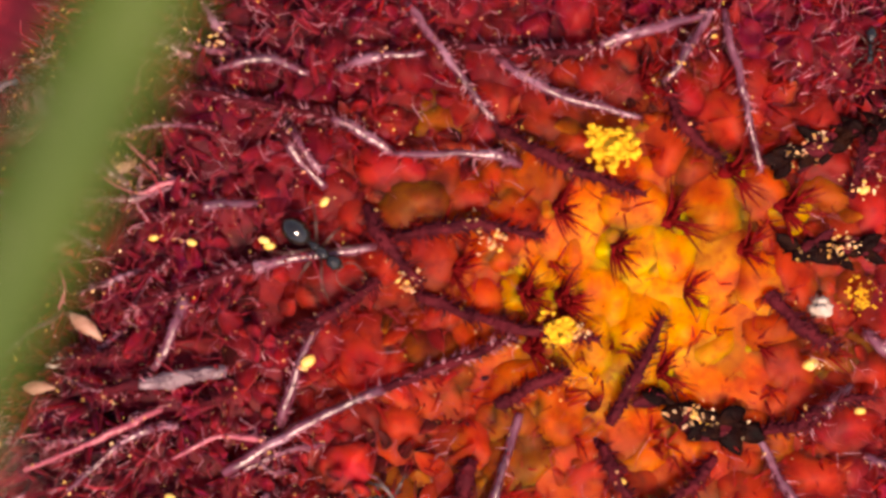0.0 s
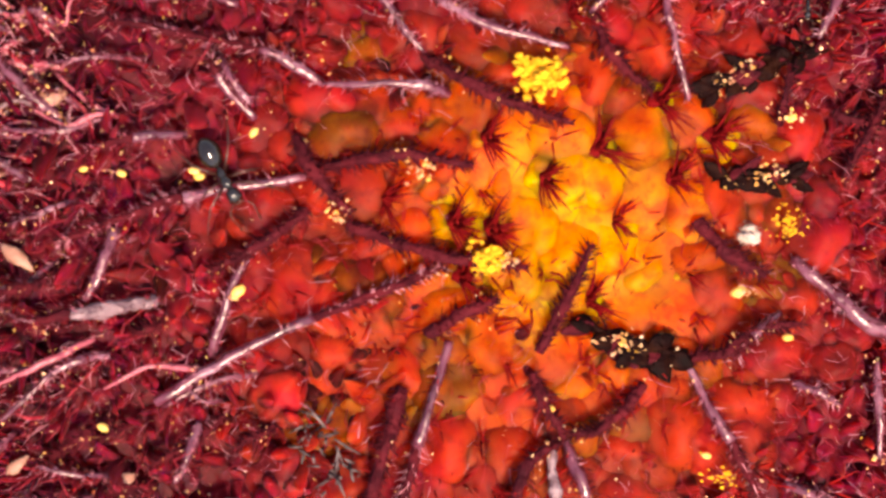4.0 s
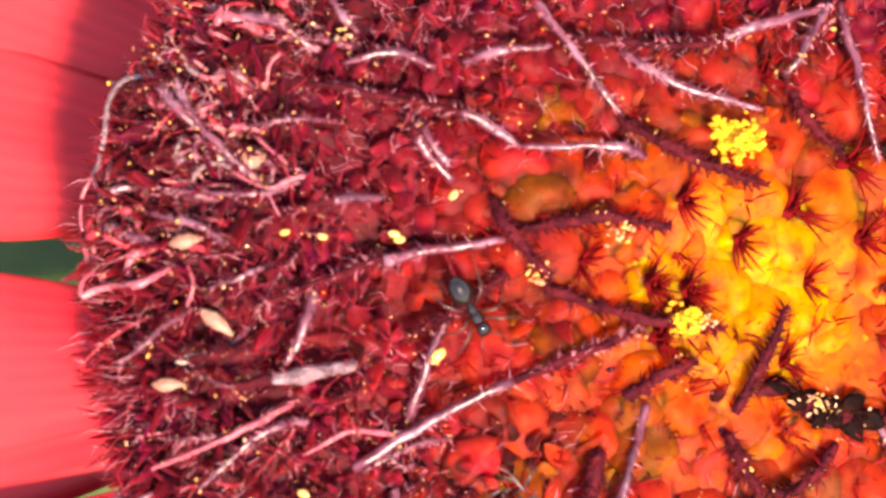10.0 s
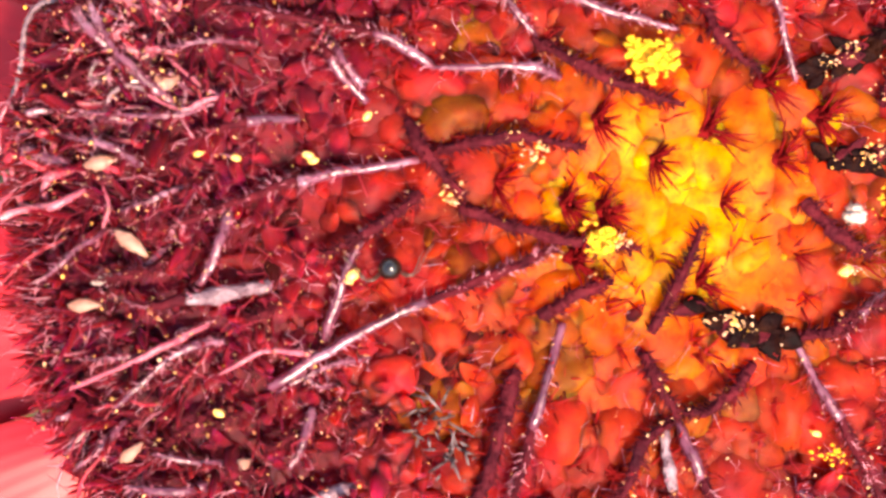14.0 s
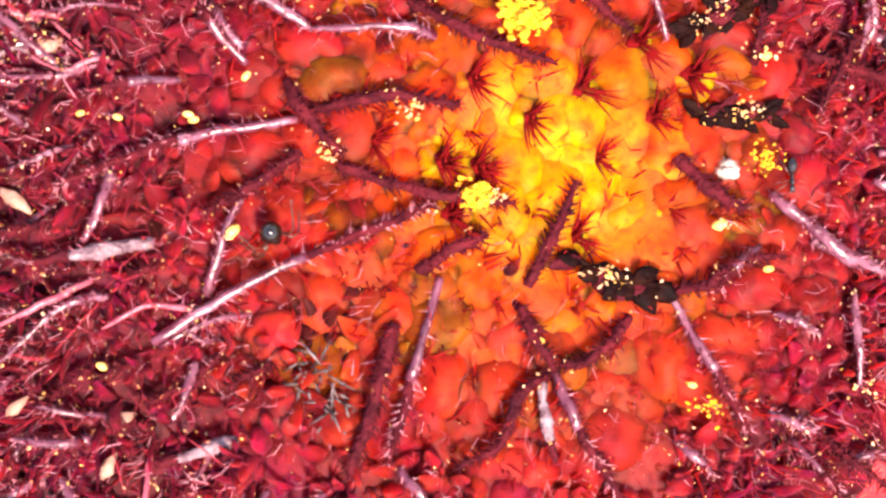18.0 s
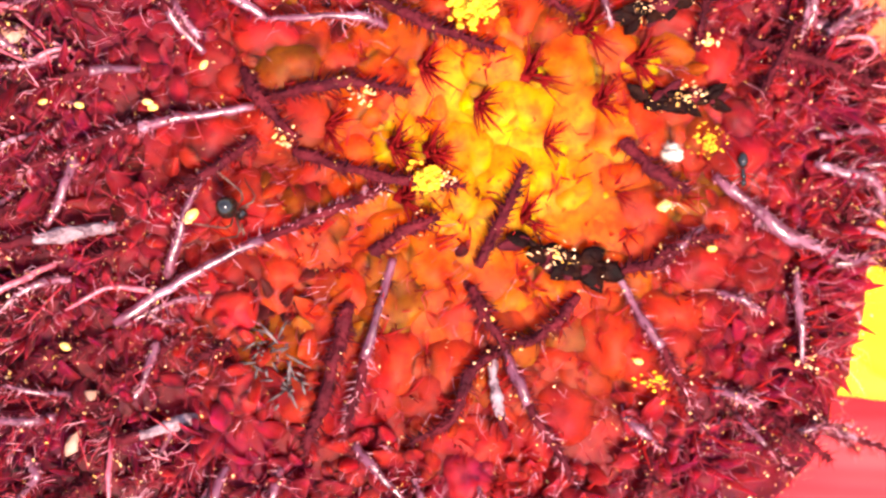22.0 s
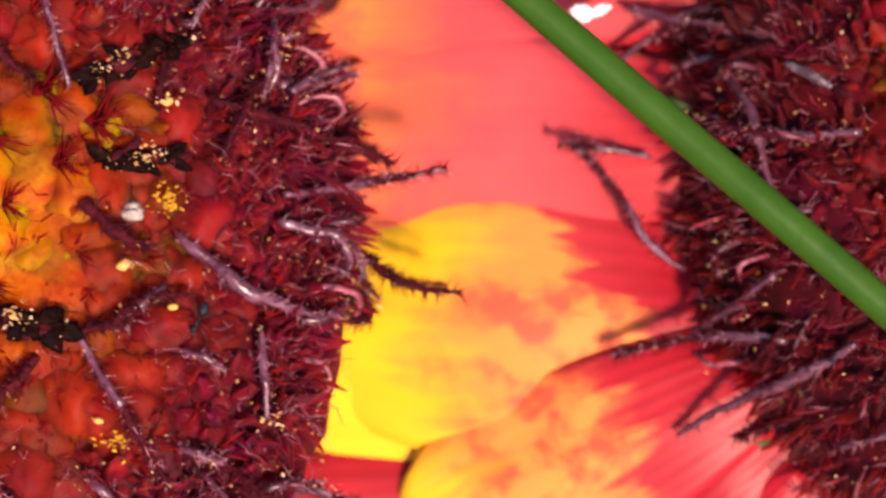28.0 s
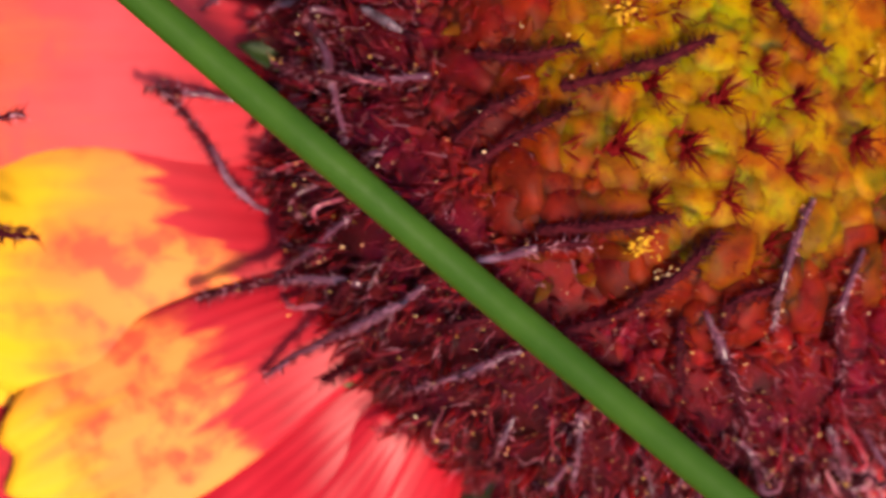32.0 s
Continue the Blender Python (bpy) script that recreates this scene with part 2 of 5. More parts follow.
LEAF = plant_matter("leaf", [(0.020, 0.045, 0.008), (0.035, 0.070, 0.012), (0.05, 0.085, 0.018)], 300, 0.5, 0.3, 0.15, 0.4)
GRASS = plant_matter("meadow", [(0.03, 0.06, 0.012), (0.06, 0.10, 0.02), (0.10, 0.09, 0.04)], 9, 0.8, 0.2, 0, 0.6)
CHITIN = plant_matter("black_chitin", [(0.004, 0.003, 0.003), (0.008, 0.005, 0.004)], 3000, 0.08, 0.5, 0, 0.1)
ANT_LEG = plant_matter("brown_leg", [(0.02, 0.008, 0.006), (0.06, 0.022, 0.014)], 2500, 0.3, 0.5, 0, 0.2)


# ---- mesh tools ----
class Shape:
    """Gathers tubes, spikes and lumps in millimetres into one mesh."""

    def __init__(self):
        self.v, self.f, self.m = [], [], []

    def add(self, verts, faces, mat=0):
        o = len(self.v)
        self.v += [tuple(p) for p in verts]
        self.f += [tuple(o + i for i in f) for f in faces]
        self.m += [mat] * len(faces)

    def tube(self, path, radii, sides=7, mat=0, rough=0.0):
        path = [Vector(p) for p in path]
        n, verts = len(path), []
        side, rnd = None, random.Random(len(self.v))
        for k, p in enumerate(path):
            d = (path[min(k + 1, n - 1)] - path[max(k - 1, 0)]).normalized()
            if side is None:
                side = d.orthogonal().normalized()
            side = (side - d * side.dot(d)).normalized()
            up = d.cross(side)
            verts += [p + radii[k] * (1 + rough * (rnd.random() - 0.5)) * (math.cos(2 * math.pi * j / sides) * side + math.sin(2 * math.pi * j / sides) * up) for j in range(sides)]
        faces = [(k * sides + j, k * sides + (j + 1) % sides, (k + 1) * sides + (j + 1) % sides, (k + 1) * sides + j) for k in range(n - 1) for j in range(sides)]
        faces += [tuple(reversed(range(sides))), tuple(range((n - 1) * sides, n * sides))]
        self.add(verts, faces, mat)

    def tongue(self, path, widths, across, flat=0.45, mat=0, sides=8):
        """A soft flattened lobe: like a tube, but wide along across and thin the other way."""
        path, across, verts = [Vector(q) for q in path], Vector(across), []
        n = len(path)
        for k, q in enumerate(path):
            d = (path[min(k + 1, n - 1)] - path[max(k - 1, 0)]).normalized()
            side = (across - d * across.dot(d)).normalized()
            up = d.cross(side)
            verts += [q + widths[k] * (math.cos(2 * math.pi * j / sides) * side + flat * math.sin(2 * math.pi * j / sides) * up) for j in range(sides)]
        faces = [(k * sides + j, k * sides + (j + 1) % sides, (k + 1) * sides + (j + 1) % sides, (k + 1) * sides + j) for k in range(n - 1) for j in range(sides)]
        faces += [tuple(reversed(range(sides))), tuple(range((n - 1) * sides, n * sides))]
        self.add(verts, faces, mat)

    def spike(self, p, d, length, r, mat=0, bend=None):
        p, d = Vector(p), Vector(d).normalized()
        a = d.orthogonal().normalized()
        b = d.cross(a)
        ring = [p + r * (math.cos(q) * a + math.sin(q) * b) for q in (0, 2.094, 4.189)]
        if bend is None:
            self.add(ring + [p + d * length], [(0, 1, 3), (1, 2, 3), (2, 0, 3)], mat)
        else:
            mid, tip = p + d * length * 0.55, p + (d + Vector(bend)).normalized() * length
            ring += [mid + 0.7 * r * (math.cos(q) * a + math.sin(q) * b) for q in (0, 2.094, 4.189)]
            self.add(ring + [tip], [(0, 1, 4, 3), (1, 2, 5, 4), (2, 0, 3, 5), (3, 4, 6), (4, 5, 6), (5, 3, 6)], mat)

    def lump(self, centre, axes, mat=0, rings=5, sides=8, rough=0.0, seed=0):
        """An ellipsoid with the three axis vectors, uneven by rough."""
        c, (ax, ay, az) = Vector(centre), [Vector(a) for a in axes]
        verts, faces = [c + az], []
        rnd = random.Random(seed)
        for k in range(1, rings):
            th = math.pi * k / rings
            for j in range(sides):
                ph = 2 * math.pi * j / sides
                w = 1 + rough * (rnd.random() - 0.5)
                verts.append(c + w * (math.sin(th) * (math.cos(ph) * ax + math.sin(ph) * ay) + math.cos(th) * az))
        verts.append(c - az)
        last = len(verts) - 1
        for j in range(sides):
            i = (j + 1) % sides
            faces.append((0, 1 + j, 1 + i))
            for k in range(rings - 2):
                faces.append((1 + k * sides + j, 1 + (k + 1) * sides + j, 1 + (k + 1) * sides + i, 1 + k * sides + i))
            faces.append((last, last - sides + i, last - sides + j))
        self.add(verts, faces, mat)

    def mesh(self, name, *materials, smooth=True):
        me = bpy.data.meshes.new(name)
        me.from_pydata([(x * MM, y * MM, z * MM) for x, y, z in self.v], [], self.f)
        me.polygons.foreach_set("material_index", self.m)
        me.polygons.foreach_set("use_smooth", [smooth] * len(self.f))
        for m in materials:
            me.materials.append(m)
        me.update()
        return me


def part(name, mesh, parent, m=None, label="", kind=""):
    """One mesh object under a thing or a part; m is its pose in the parent's space."""
    ob = new(name, mesh)
    ob.parent = parent
    if m is not None:
        ob.matrix_basis = m
    if label or kind:
        tagged(ob, label, kind=kind)
    return ob


def thing(name, place, label, category, group="", kind=""):
    ob = new(name)
    ob.empty_display_size = 0.005
    ob.location = place
    return tagged(ob, label, category, group, kind)


def curve_through(points, steps):
    """A smooth line through three or four points."""
    pts = [Vector(p) for p in points]
    ends = [2 * pts[0] - pts[1]] + pts + [2 * pts[-1] - pts[-2]]
    out = []
    for k in range(1, len(ends) - 2):
        a, b, c, d = ends[k - 1], ends[k], ends[k + 1], ends[k + 2]
        for s in range(steps):
            t = s / steps
            out.append(0.5 * (2 * b + (c - a) * t + (2 * a - 5 * b + 4 * c - d) * t * t + (3 * b - a - 3 * c + d) * t ** 3))
    return out + [pts[-1]]


# ---- the ground ----
def ground():
    s = Shape()
    n, far = 24, 150000.0
    grid = [far * math.copysign(abs(2 * k / n - 1) ** 3, 2 * k / n - 1) for k in range(n + 1)]
    s.add([(x, y, 0) for y in grid for x in grid], [(j * (n + 1) + i, j * (n + 1) + i + 1, (j + 1) * (n + 1) + i + 1, (j + 1) * (n + 1) + i) for j in range(n) for i in range(n)])
    ob = new("ground", s.mesh("ground", GRASS))
    tagged(ob, "dark green meadow ground far below the flowers", "ground", kind="structure")


ground()


# ---- flower heads ----
class Head:
    """A domed flower head: centre, radius and polar height of the dome that the florets' tops make, and the way it faces."""

    def __init__(self, centre, radius, height, facing, foot, table=None):
        self.c, self.r, self.h, self.table = Vector(centre), radius, height, table
        self.a = Vector(facing).normalized()
        self.turn = self.a.to_track_quat("Z", "Y").to_matrix()
        self.foot = Vector(foot)
        self.thing, self.ripe, self.tone = None, None, 1.0

    def depth(self, x, y):
        """Where x, y lies on the even dome: the height of its silhouette, its half thickness, and how far above the silhouette (0 to 1)."""
        px, py = x - self.c.x, y - self.c.y
        k = 1 / self.h ** 2 - 1 / self.r ** 2
        flat = px * self.a.x + py * self.a.y
        qa, qb = 1 / self.r ** 2 + k * self.a.z ** 2, 2 * k * flat * self.a.z
        qc = (px * px + py * py) / self.r ** 2 + k * flat * flat - 1
        return self.c.z - qb / (2 * qa), 1 / math.sqrt(qa), math.sqrt(max(qb * qb - 4 * qa * qc, 0.0)) / (2 * math.sqrt(qa))

    def level(self, x, y, s):
        """Height of the worn, flat-topped head where the even dome stands s above its silhouette."""
        drop = 2.4 * (1 - s) ** 3 if s > 0 else 2.4 - 7.2 * s
        return float(np.interp(x, *self.table)) - drop

    def top(self, x, y, lift=0.0):
        """The place on the head over x, y."""
        mid, thick, s = self.depth(x, y)
        return Vector((x, y, (self.level(x, y, s) if self.table else mid + thick * s) + lift))

    def even(self, theta, phi):
        u = Vector((math.sin(theta) * math.cos(phi) * self.r, math.sin(theta) * math.sin(phi) * self.r, math.cos(theta) * self.h))
        p = self.c + self.turn @ u
        if self.table:
            mid, thick, _ = self.depth(p.x, p.y)
            s = (p.z - mid) / thick
            p.z = self.level(p.x, p.y, s)
        return p

    def on(self, theta, phi, out=0.0):
        """Place and outward way on the head at an angle from the pole and round it."""
        theta = max(theta, 0.001)
        p, e = self.even(theta, phi), 0.01
        n = (self.even(theta + e, phi) - p).cross(self.even(theta, phi + e / math.sin(max(theta, 0.05))) - p).normalized()
        return p + out * n, n

    def normal(self, p):
        e = 0.2
        o = self.top(p[0], p[1])
        return (self.top(p[0] + e, p[1]) - o).cross(self.top(p[0], p[1] + e) - o).normalized()

    def angle(self, p):
        """Degrees from the pole, as the florets are counted."""
        x = p[0]
        mid, thick, s = self.depth(x, p[1])
        q = self.turn.transposed() @ (Vector((x, p[1], mid + thick * s)) - self.c)
        return math.degrees(math.atan2(math.hypot(q.x, q.y) / self.r, q.z / self.h))

    def past_rim(self, p):
        """The first head is flattened where it presses on the petals of the second."""
        if self.c.x > 30:
            return False
        ragged = p.x + 0.7 * noise.noise(p * 0.9)
        return ragged < float(np.interp(p.y, (-16, -13, -12.1, -11.2, -10.3, -9.4, -7.5, -6, -4.9, -4.5), (-5.0, -6.5, -7.0, -8.5, -9.6, -10.4, -11.2, -11.9, -12.6, -20))) or ragged > float(np.interp(p.y, (-16, -13.5, -12.4, -11.0, -10.4, -9, -6, -3, 0, 6), (10.2, 13.8, 15.6, 17.0, 18.7, 19.4, 20.1, 21.0, 21.2, 21.2)))

    def local(self, p):
        """A plan point in the space of this flower's own empty, in millimetres."""
        return Vector(p) - self.foot


def frame_on(p, n, spin=0.0):
    z = Vector(n).normalized()
    x = z.orthogonal().normalized()
    return Matrix.Translation(Vector(p) * MM) @ Matrix((x, z.cross(x), z)).transposed().to_4x4() @ Matrix.Rotation(spin, 4, "Z")


def first_age(angle, p):
    """The young heart lies off the middle; the florets ripen fastest toward the side that leans on the other flower."""
    d = Vector((p.x - 9.5, p.y + 0.5, 0))
    far = d.length * (1 + 0.22 * d.normalized().dot(Vector((0.71, 0.71, 0))))
    return 41 * (far / 9.5) ** 0.8 if far < 9.5 else 41 + 4.0 * (far - 9.5)


def second_age(angle, p):
    return 0.5 * angle + max(0.0, 1.05 * (angle - 21))


ONE = Head((5.5, -2.0, -8.0), 18.0, 13.0, (0.385, 0.19, 0.90), (-6.0, -12.0, -HIGH / MM), ((-14, -8, -2, 8, 15, 20, 24), (6.0, 4.8, 3.5, 2.6, 1.2, 0.2, -1.0)))
CALYX = Head((5.5, -2.0, -8.2), 17.4, 13.0, (0.42, 0.19, 0.89), (-6.0, -12.0, -HIGH / MM))
TWO = Head((50.5, -0.5, -10.0), 16.1, 10.0, (0.25, 0.20, 0.95), (44.0, -8.0, -HIGH / MM))
ONE.thing = thing("blanket_flower", ONE.foot * MM + Vector((0, 0, HIGH)), "red blanket flower with a domed hairy crimson and orange head", "flower", "blanket flowers")
CALYX.thing = ONE.thing
ONE.ripe, ONE.tone, TWO.ripe, TWO.tone = first_age, 1.04, second_age, 1.12
TWO.thing = thing("blanket_flower", TWO.foot * MM + Vector((0, 0, HIGH)), "blanket flower with yellow-tipped red petals behind a grass stem", "flower", "blanket flowers")


def bud_shape(tuft, seed):
    """A young floret: a plump, lobed bud, closed or with a tuft of dark red spines at its tip."""
    rnd, s = random.Random(seed), Shape()
    rings = [(0.0, 0.50), (0.4, 0.74), (0.85, 0.84), (1.2, 0.80), (1.48, 0.62), (1.62, 0.36), (1.62, 0.14)]
    sides, turn, verts = 20, rnd.uniform(0, 6), []
    for z, r in rings:
        for j in range(sides):
            q = 2 * math.pi * j / sides
            w = r * (1 + 0.03 * math.cos(5 * q + turn) * z / 1.6 + 0.12 * math.sin(2 * q + seed))
            w *= 1 + 0.16 * noise.noise(Vector((2.2 * math.cos(q), 2.2 * math.sin(q), 1.6 * z + 7 * seed)))
            verts.append((w * math.cos(q), w * math.sin(q), z + 0.14 * z * noise.noise(Vector((1.8 * w * math.cos(q), 1.8 * w * math.sin(q), 5 * seed))) + 0.015 * math.cos(5 * q + turn) * z / 1.6 + 0.10 * math.sin(q + 2 * seed)))
    faces = [(k * sides + j, k * sides + (j + 1) % sides, (k + 1) * sides + (j + 1) % sides, (k + 1) * sides + j) for k in range(len(rings) - 1) for j in range(sides)]
    faces.append(tuple(range((len(rings) - 1) * sides, len(rings) * sides)))
    s.add(verts, faces, 0)
    for k in range(2):
        q = turn + 2.9 * k
        s.lump((0.62 * math.cos(q), 0.62 * math.sin(q), rnd.uniform(0.7, 1.15)), ((0.42, 0, 0), (0, 0.40, 0), (0, 0, rnd.uniform(0.4, 0.6))), 0, 5, 8, 0.2, seed + k)
    if tuft:
        s.lump((-0.05, 0, 1.50), ((0.42, 0, 0.05), (0, 0.36, 0), (0, 0, 0.28)), 1, 6, 9, 0.3, seed)
        s.tube([(-0.20, 0, 1.45), (-0.04, 0.01, 1.72), (0.14, 0.02, 1.86), (0.28, 0.03, 1.90)], [0.17, 0.17, 0.12, 0.04], 7, 1)
        for k in range(22):
            q = 2 * math.pi * k / 22 + rnd.uniform(-0.25, 0.25)
            d = Vector((rnd.uniform(0.0, 1.3), 1.0 * math.cos(q), 0.45 + 0.6 * math.sin(q)))
            a = Vector((rnd.uniform(-0.15, 0.2), 0.12 * math.cos(q), 1.74 + 0.08 * math.sin(q)))
            far, bend = rnd.uniform(0.55, 1.35), Vector((rnd.uniform(0.0, 0.6), rnd.uniform(-0.4, 0.4), rnd.uniform(0.0, 0.4)))
            d.normalize()
            s.tube([a, a + d * far * 0.4, a + d * far * 0.75 + bend * 0.14, a + d * far + bend * 0.32], [0.065, 0.05, 0.034, 0.008], 4, 1)
    for k in range(6 if tuft else 16):
        q = rnd.uniform(0, 6.28)
        s.spike((0.55 * math.cos(q), 0.55 * math.sin(q), rnd.uniform(1.0, 1.5)), (math.cos(q) + 0.3, math.sin(q), rnd.uniform(0.2, 1.5)), rnd.uniform(0.25, 0.85), 0.024, rnd.choice((1, 1, 4)), (rnd.uniform(-0.5, 0.5), rnd.uniform(-0.5, 0.5), 0))
    return s


def open_shape(seed, lobes=6, hairs=9, slim=1.0):
    """An open crimson floret: a short bell drawn out into pointed lobes, a soft coat of hairs and a few pale threads."""
    rnd, s = random.Random(seed), Shape()
    s.lump((0, 0, 0.35), ((0.66, 0, 0), (0, 0.66, 0), (0, 0, 0.75)), 0, 8, 12, 0.12, seed)
    for k in range(lobes):
        q = 2 * math.pi * k / lobes + rnd.uniform(-0.35, 0.35)
        o = Vector((math.cos(q), math.sin(q), 0))
        way = (o * rnd.uniform(0.1, 0.75) + Vector((0, 0, 1))).normalized()
        base, high = 0.34 * o + Vector((0, 0, 0.40)), rnd.uniform(0.8, 1.7) * (1.15 if slim < 1 else 1.0)
        twist = Vector((rnd.uniform(-0.3, 0.3), rnd.uniform(-0.3, 0.3), 0))
        path = [base + way * high * f + (o * 0.22 + twist) * f * f for f in (0, 0.2, 0.4, 0.6, 0.8, 0.94, 1.0)]
        w = rnd.uniform(0.6, 1.05) * slim
        s.tongue(path, [w * f for f in (0.34, 0.43, 0.44, 0.37, 0.24, 0.11, 0.03)], Vector((-o.y, o.x, rnd.uniform(-0.3, 0.3))), rnd.uniform(0.40, 0.65))
    for k in range(hairs):
        q, up = rnd.uniform(0, 6.28), rnd.uniform(0.5, 1.8)
        o = Vector((math.cos(q), math.sin(q), 0))
        s.spike(o * rnd.uniform(0.2, 0.6) + Vector((0, 0, up)), o * rnd.uniform(0.1, 0.9) + Vector((rnd.uniform(-0.4, 0.4), rnd.uniform(-0.4, 0.4), rnd.uniform(0.6, 1.6))), rnd.uniform(0.4, 1.1), rnd.uniform(0.010, 0.022), 2 if rnd.random() < 0.72 else 3, (rnd.uniform(-0.6, 0.6), rnd.uniform(-0.6, 0.6), 0.1))
    if seed % 2:
        q = rnd.uniform(0, 6.28)
        o = Vector((math.cos(q), math.sin(q), 0))
        a = o * 0.4 + Vector((0, 0, 1.1))
        far = o * rnd.uniform(0.6, 1.4) + Vector((rnd.uniform(-0.7, 0.7), rnd.uniform(-0.7, 0.7), rnd.uniform(0.7, 1.5)))
        bow = Vector((rnd.uniform(-0.4, 0.4), rnd.uniform(-0.4, 0.4), 0.3))
        s.tube([a, a + far * 0.3 + bow * 0.7, a + far * 0.65 + bow, a + far], [0.020, 0.022, 0.018, 0.006], 5, 2)
    return s


CORE = (COROLLA, SPINE, FUZZ, PALE_HAIR, RED_THREAD)
PLAIN_BUDS = [bud_shape(False, 10 + k).mesh("bud", *CORE) for k in range(3)]
TUFT_BUDS = [bud_shape(True, 20 + k).mesh("tufted_bud", *CORE) for k in range(4)]
OPEN_FLORETS = [open_shape(30 + k).mesh("open_floret", *CORE) for k in range(5)]


WILTED = open_shape(99, 5, 5).mesh("wilted_floret", *CORE)


def floret_colour(angle, rnd, tone, mixed_ages=True):
    w = rnd.uniform(-3, 3) if mixed_ages else 0.0
    stops = ((0, (0.76, 0.320, 0.002)), (13, (0.74, 0.245, 0.002)), (22, (0.53, 0.076, 0.003)), (29, (0.39, 0.032, 0.005)), (38, (0.29, 0.015, 0.010)), (48, (0.172, 0.007, 0.016)), (62, (0.092, 0.003, 0.010)), (85, (0.058, 0.003, 0.007)), (200, (0.050, 0.003, 0.008)))
    a = min(199.0, max(0.0, angle + w))
    for (a0, c0), (a1, c1) in zip(stops, stops[1:]):
        if a <= a1:
            f = (a - a0) / (a1 - a0)
            c = [p + (q - p) * f for p, q in zip(c0, c1)]
            break
    if mixed_ages and 18 < angle < 38 and rnd.random() < 0.16:
        c = [0.27, 0.055, 0.003]
    if tone > 1.05 and angle < 24:
        c = [0.86 * c[0], 1.15 * c[1] + 0.03, c[2]]
    if tone > 1.05 and angle <= 40:
        c = [0.62 * v for v in c]
    k = (tone if angle > 26 else 0.2 + 0.8 * tone) * (1.02 if tone > 1.05 and angle > 40 else 1.0) * (rnd.uniform(0.85, 1.18) if mixed_ages else 1.0)
    return (c[0] * k, c[1] * k, c[2] * k * (0.65 if tone > 1.05 else 1.0), 1)


def facing_east(p, n, spin):
    """A place on the dome whose own x points down the plan's x."""
    z = Vector(n).normalized()
    x = (Vector((1, 0, 0)) - z * z.x).normalized()
    return Matrix.Translation(Vector(p) * MM) @ Matrix((x, z.cross(x), z)).transposed().to_4x4() @ Matrix.Rotation(spin, 4, "Z")


def florets(head, count, singles, tufts, widest, seed, withered=()):
    """Spirals of florets over the dome: the inner ones single parts, the outer rest joined."""
    rnd, ripe, tone = random.Random(seed), head.ripe, head.tone
    fine = [radians(widest) * k / 400 for k in range(401)]
    area = [0.0]
    for t in fine[1:]:
        area.append(area[-1] + math.sin(t) * math.hypot(head.r * math.cos(t), head.h * math.sin(t)))
    rest, tint, placed = Shape(), [], [head.top(x, y) for x, y in tufts]
    for p in placed:
        ob = part("floret", rnd.choice(TUFT_BUDS), head.thing, facing_east(head.local(p - 1.5 * head.normal(p)), head.normal(p), rnd.uniform(-0.45, 0.45)) @ Matrix.Scale(rnd.uniform(0.85, 1.1) * (0.92 if head is TWO else 1.0), 4))
        ob.color = floret_colour(min(head.angle(p), 30), rnd, tone)
    for x, y in withered:
        p = head.top(x, y)
        ob = part("floret", WILTED, head.thing, frame_on(head.local(p - 1.35 * head.normal(p)), head.normal(p), rnd.uniform(0, 6)) @ Matrix.Scale(1.15, 4), "withered dark maroon floret")
        ob.color = (0.055, 0.004, 0.004, 1)
        placed.append(p)
    for k in range(count):
        want = area[-1] * (k + 0.5) / count
        theta = float(np.interp(want, area, fine))
        phi = k * 2.399963 + rnd.uniform(-0.05, 0.05)
        p, n = head.on(theta + rnd.uniform(-0.012, 0.012), phi, -1.5 + rnd.uniform(-0.25, 0.2))
        if head.past_rim(p) or any((p + 1.5 * n - q).length < 0.75 for q in placed):
            continue
        angle, spin = math.degrees(theta), rnd.uniform(0, 6.28)
        age = ripe(angle, p)
        lean = min(1.1, max(0.0, (angle - 36) / 40))
        away = (head.on(theta + 0.05, phi)[0] - head.on(theta, phi)[0]).normalized()
        tilt = (n + lean * away + 0.22 * Vector((rnd.uniform(-1, 1), rnd.uniform(-1, 1), rnd.uniform(-1, 1)))).normalized()
        m = frame_on(head.local(p), tilt, spin)
        if age < 27 + rnd.uniform(-6, 6):
            mesh = rnd.choice(PLAIN_BUDS)
        elif age < 44 + rnd.uniform(-8, 8):
            mesh = rnd.choice(PLAIN_BUDS + OPEN_FLORETS[:1])
        else:
            mesh = rnd.choice(OPEN_FLORETS)
        if k < singles:
            ob = part("floret", mesh, head.thing, m @ (Matrix.Diagonal((1.55, 1.55, 1.0, 1)) @ Matrix.Scale(rnd.uniform(0.92, 1.06), 4) if age < 40 else Matrix.Scale(rnd.uniform(0.88, 1.12), 4)))
            ob.color = floret_colour(age, rnd, tone)
        else:
            shape = rnd.choice(BUD_SHAPES if age < 47 and rnd.random() < 0.45 - 0.05 * (age - 38) else SHAGGY if rnd.random() < min(0.85 if head is ONE else 0.5, (age - 42) / 18) else SHAPES)
            w = m.to_3x3() * rnd.uniform(1.0, 1.35) * (0.85 if head is TWO else 1.0) * (1 + max(0.0, 0.003 * (angle - 72)))
            o = head.local(p)
            rest.add([o + w @ Vector(v) for v in shape.v], shape.f, 0)
            rest.m[-len(shape.f):] = shape.m
            tint += [floret_colour(age, rnd, tone)] * len(shape.v)
    tinted_part("outer_floret", rest.mesh("outer_floret", OUTER_FLORETS, SPINE, FUZZ, PALE_HAIR), tint, head, "crowded crimson hairy outer florets", "stuff")


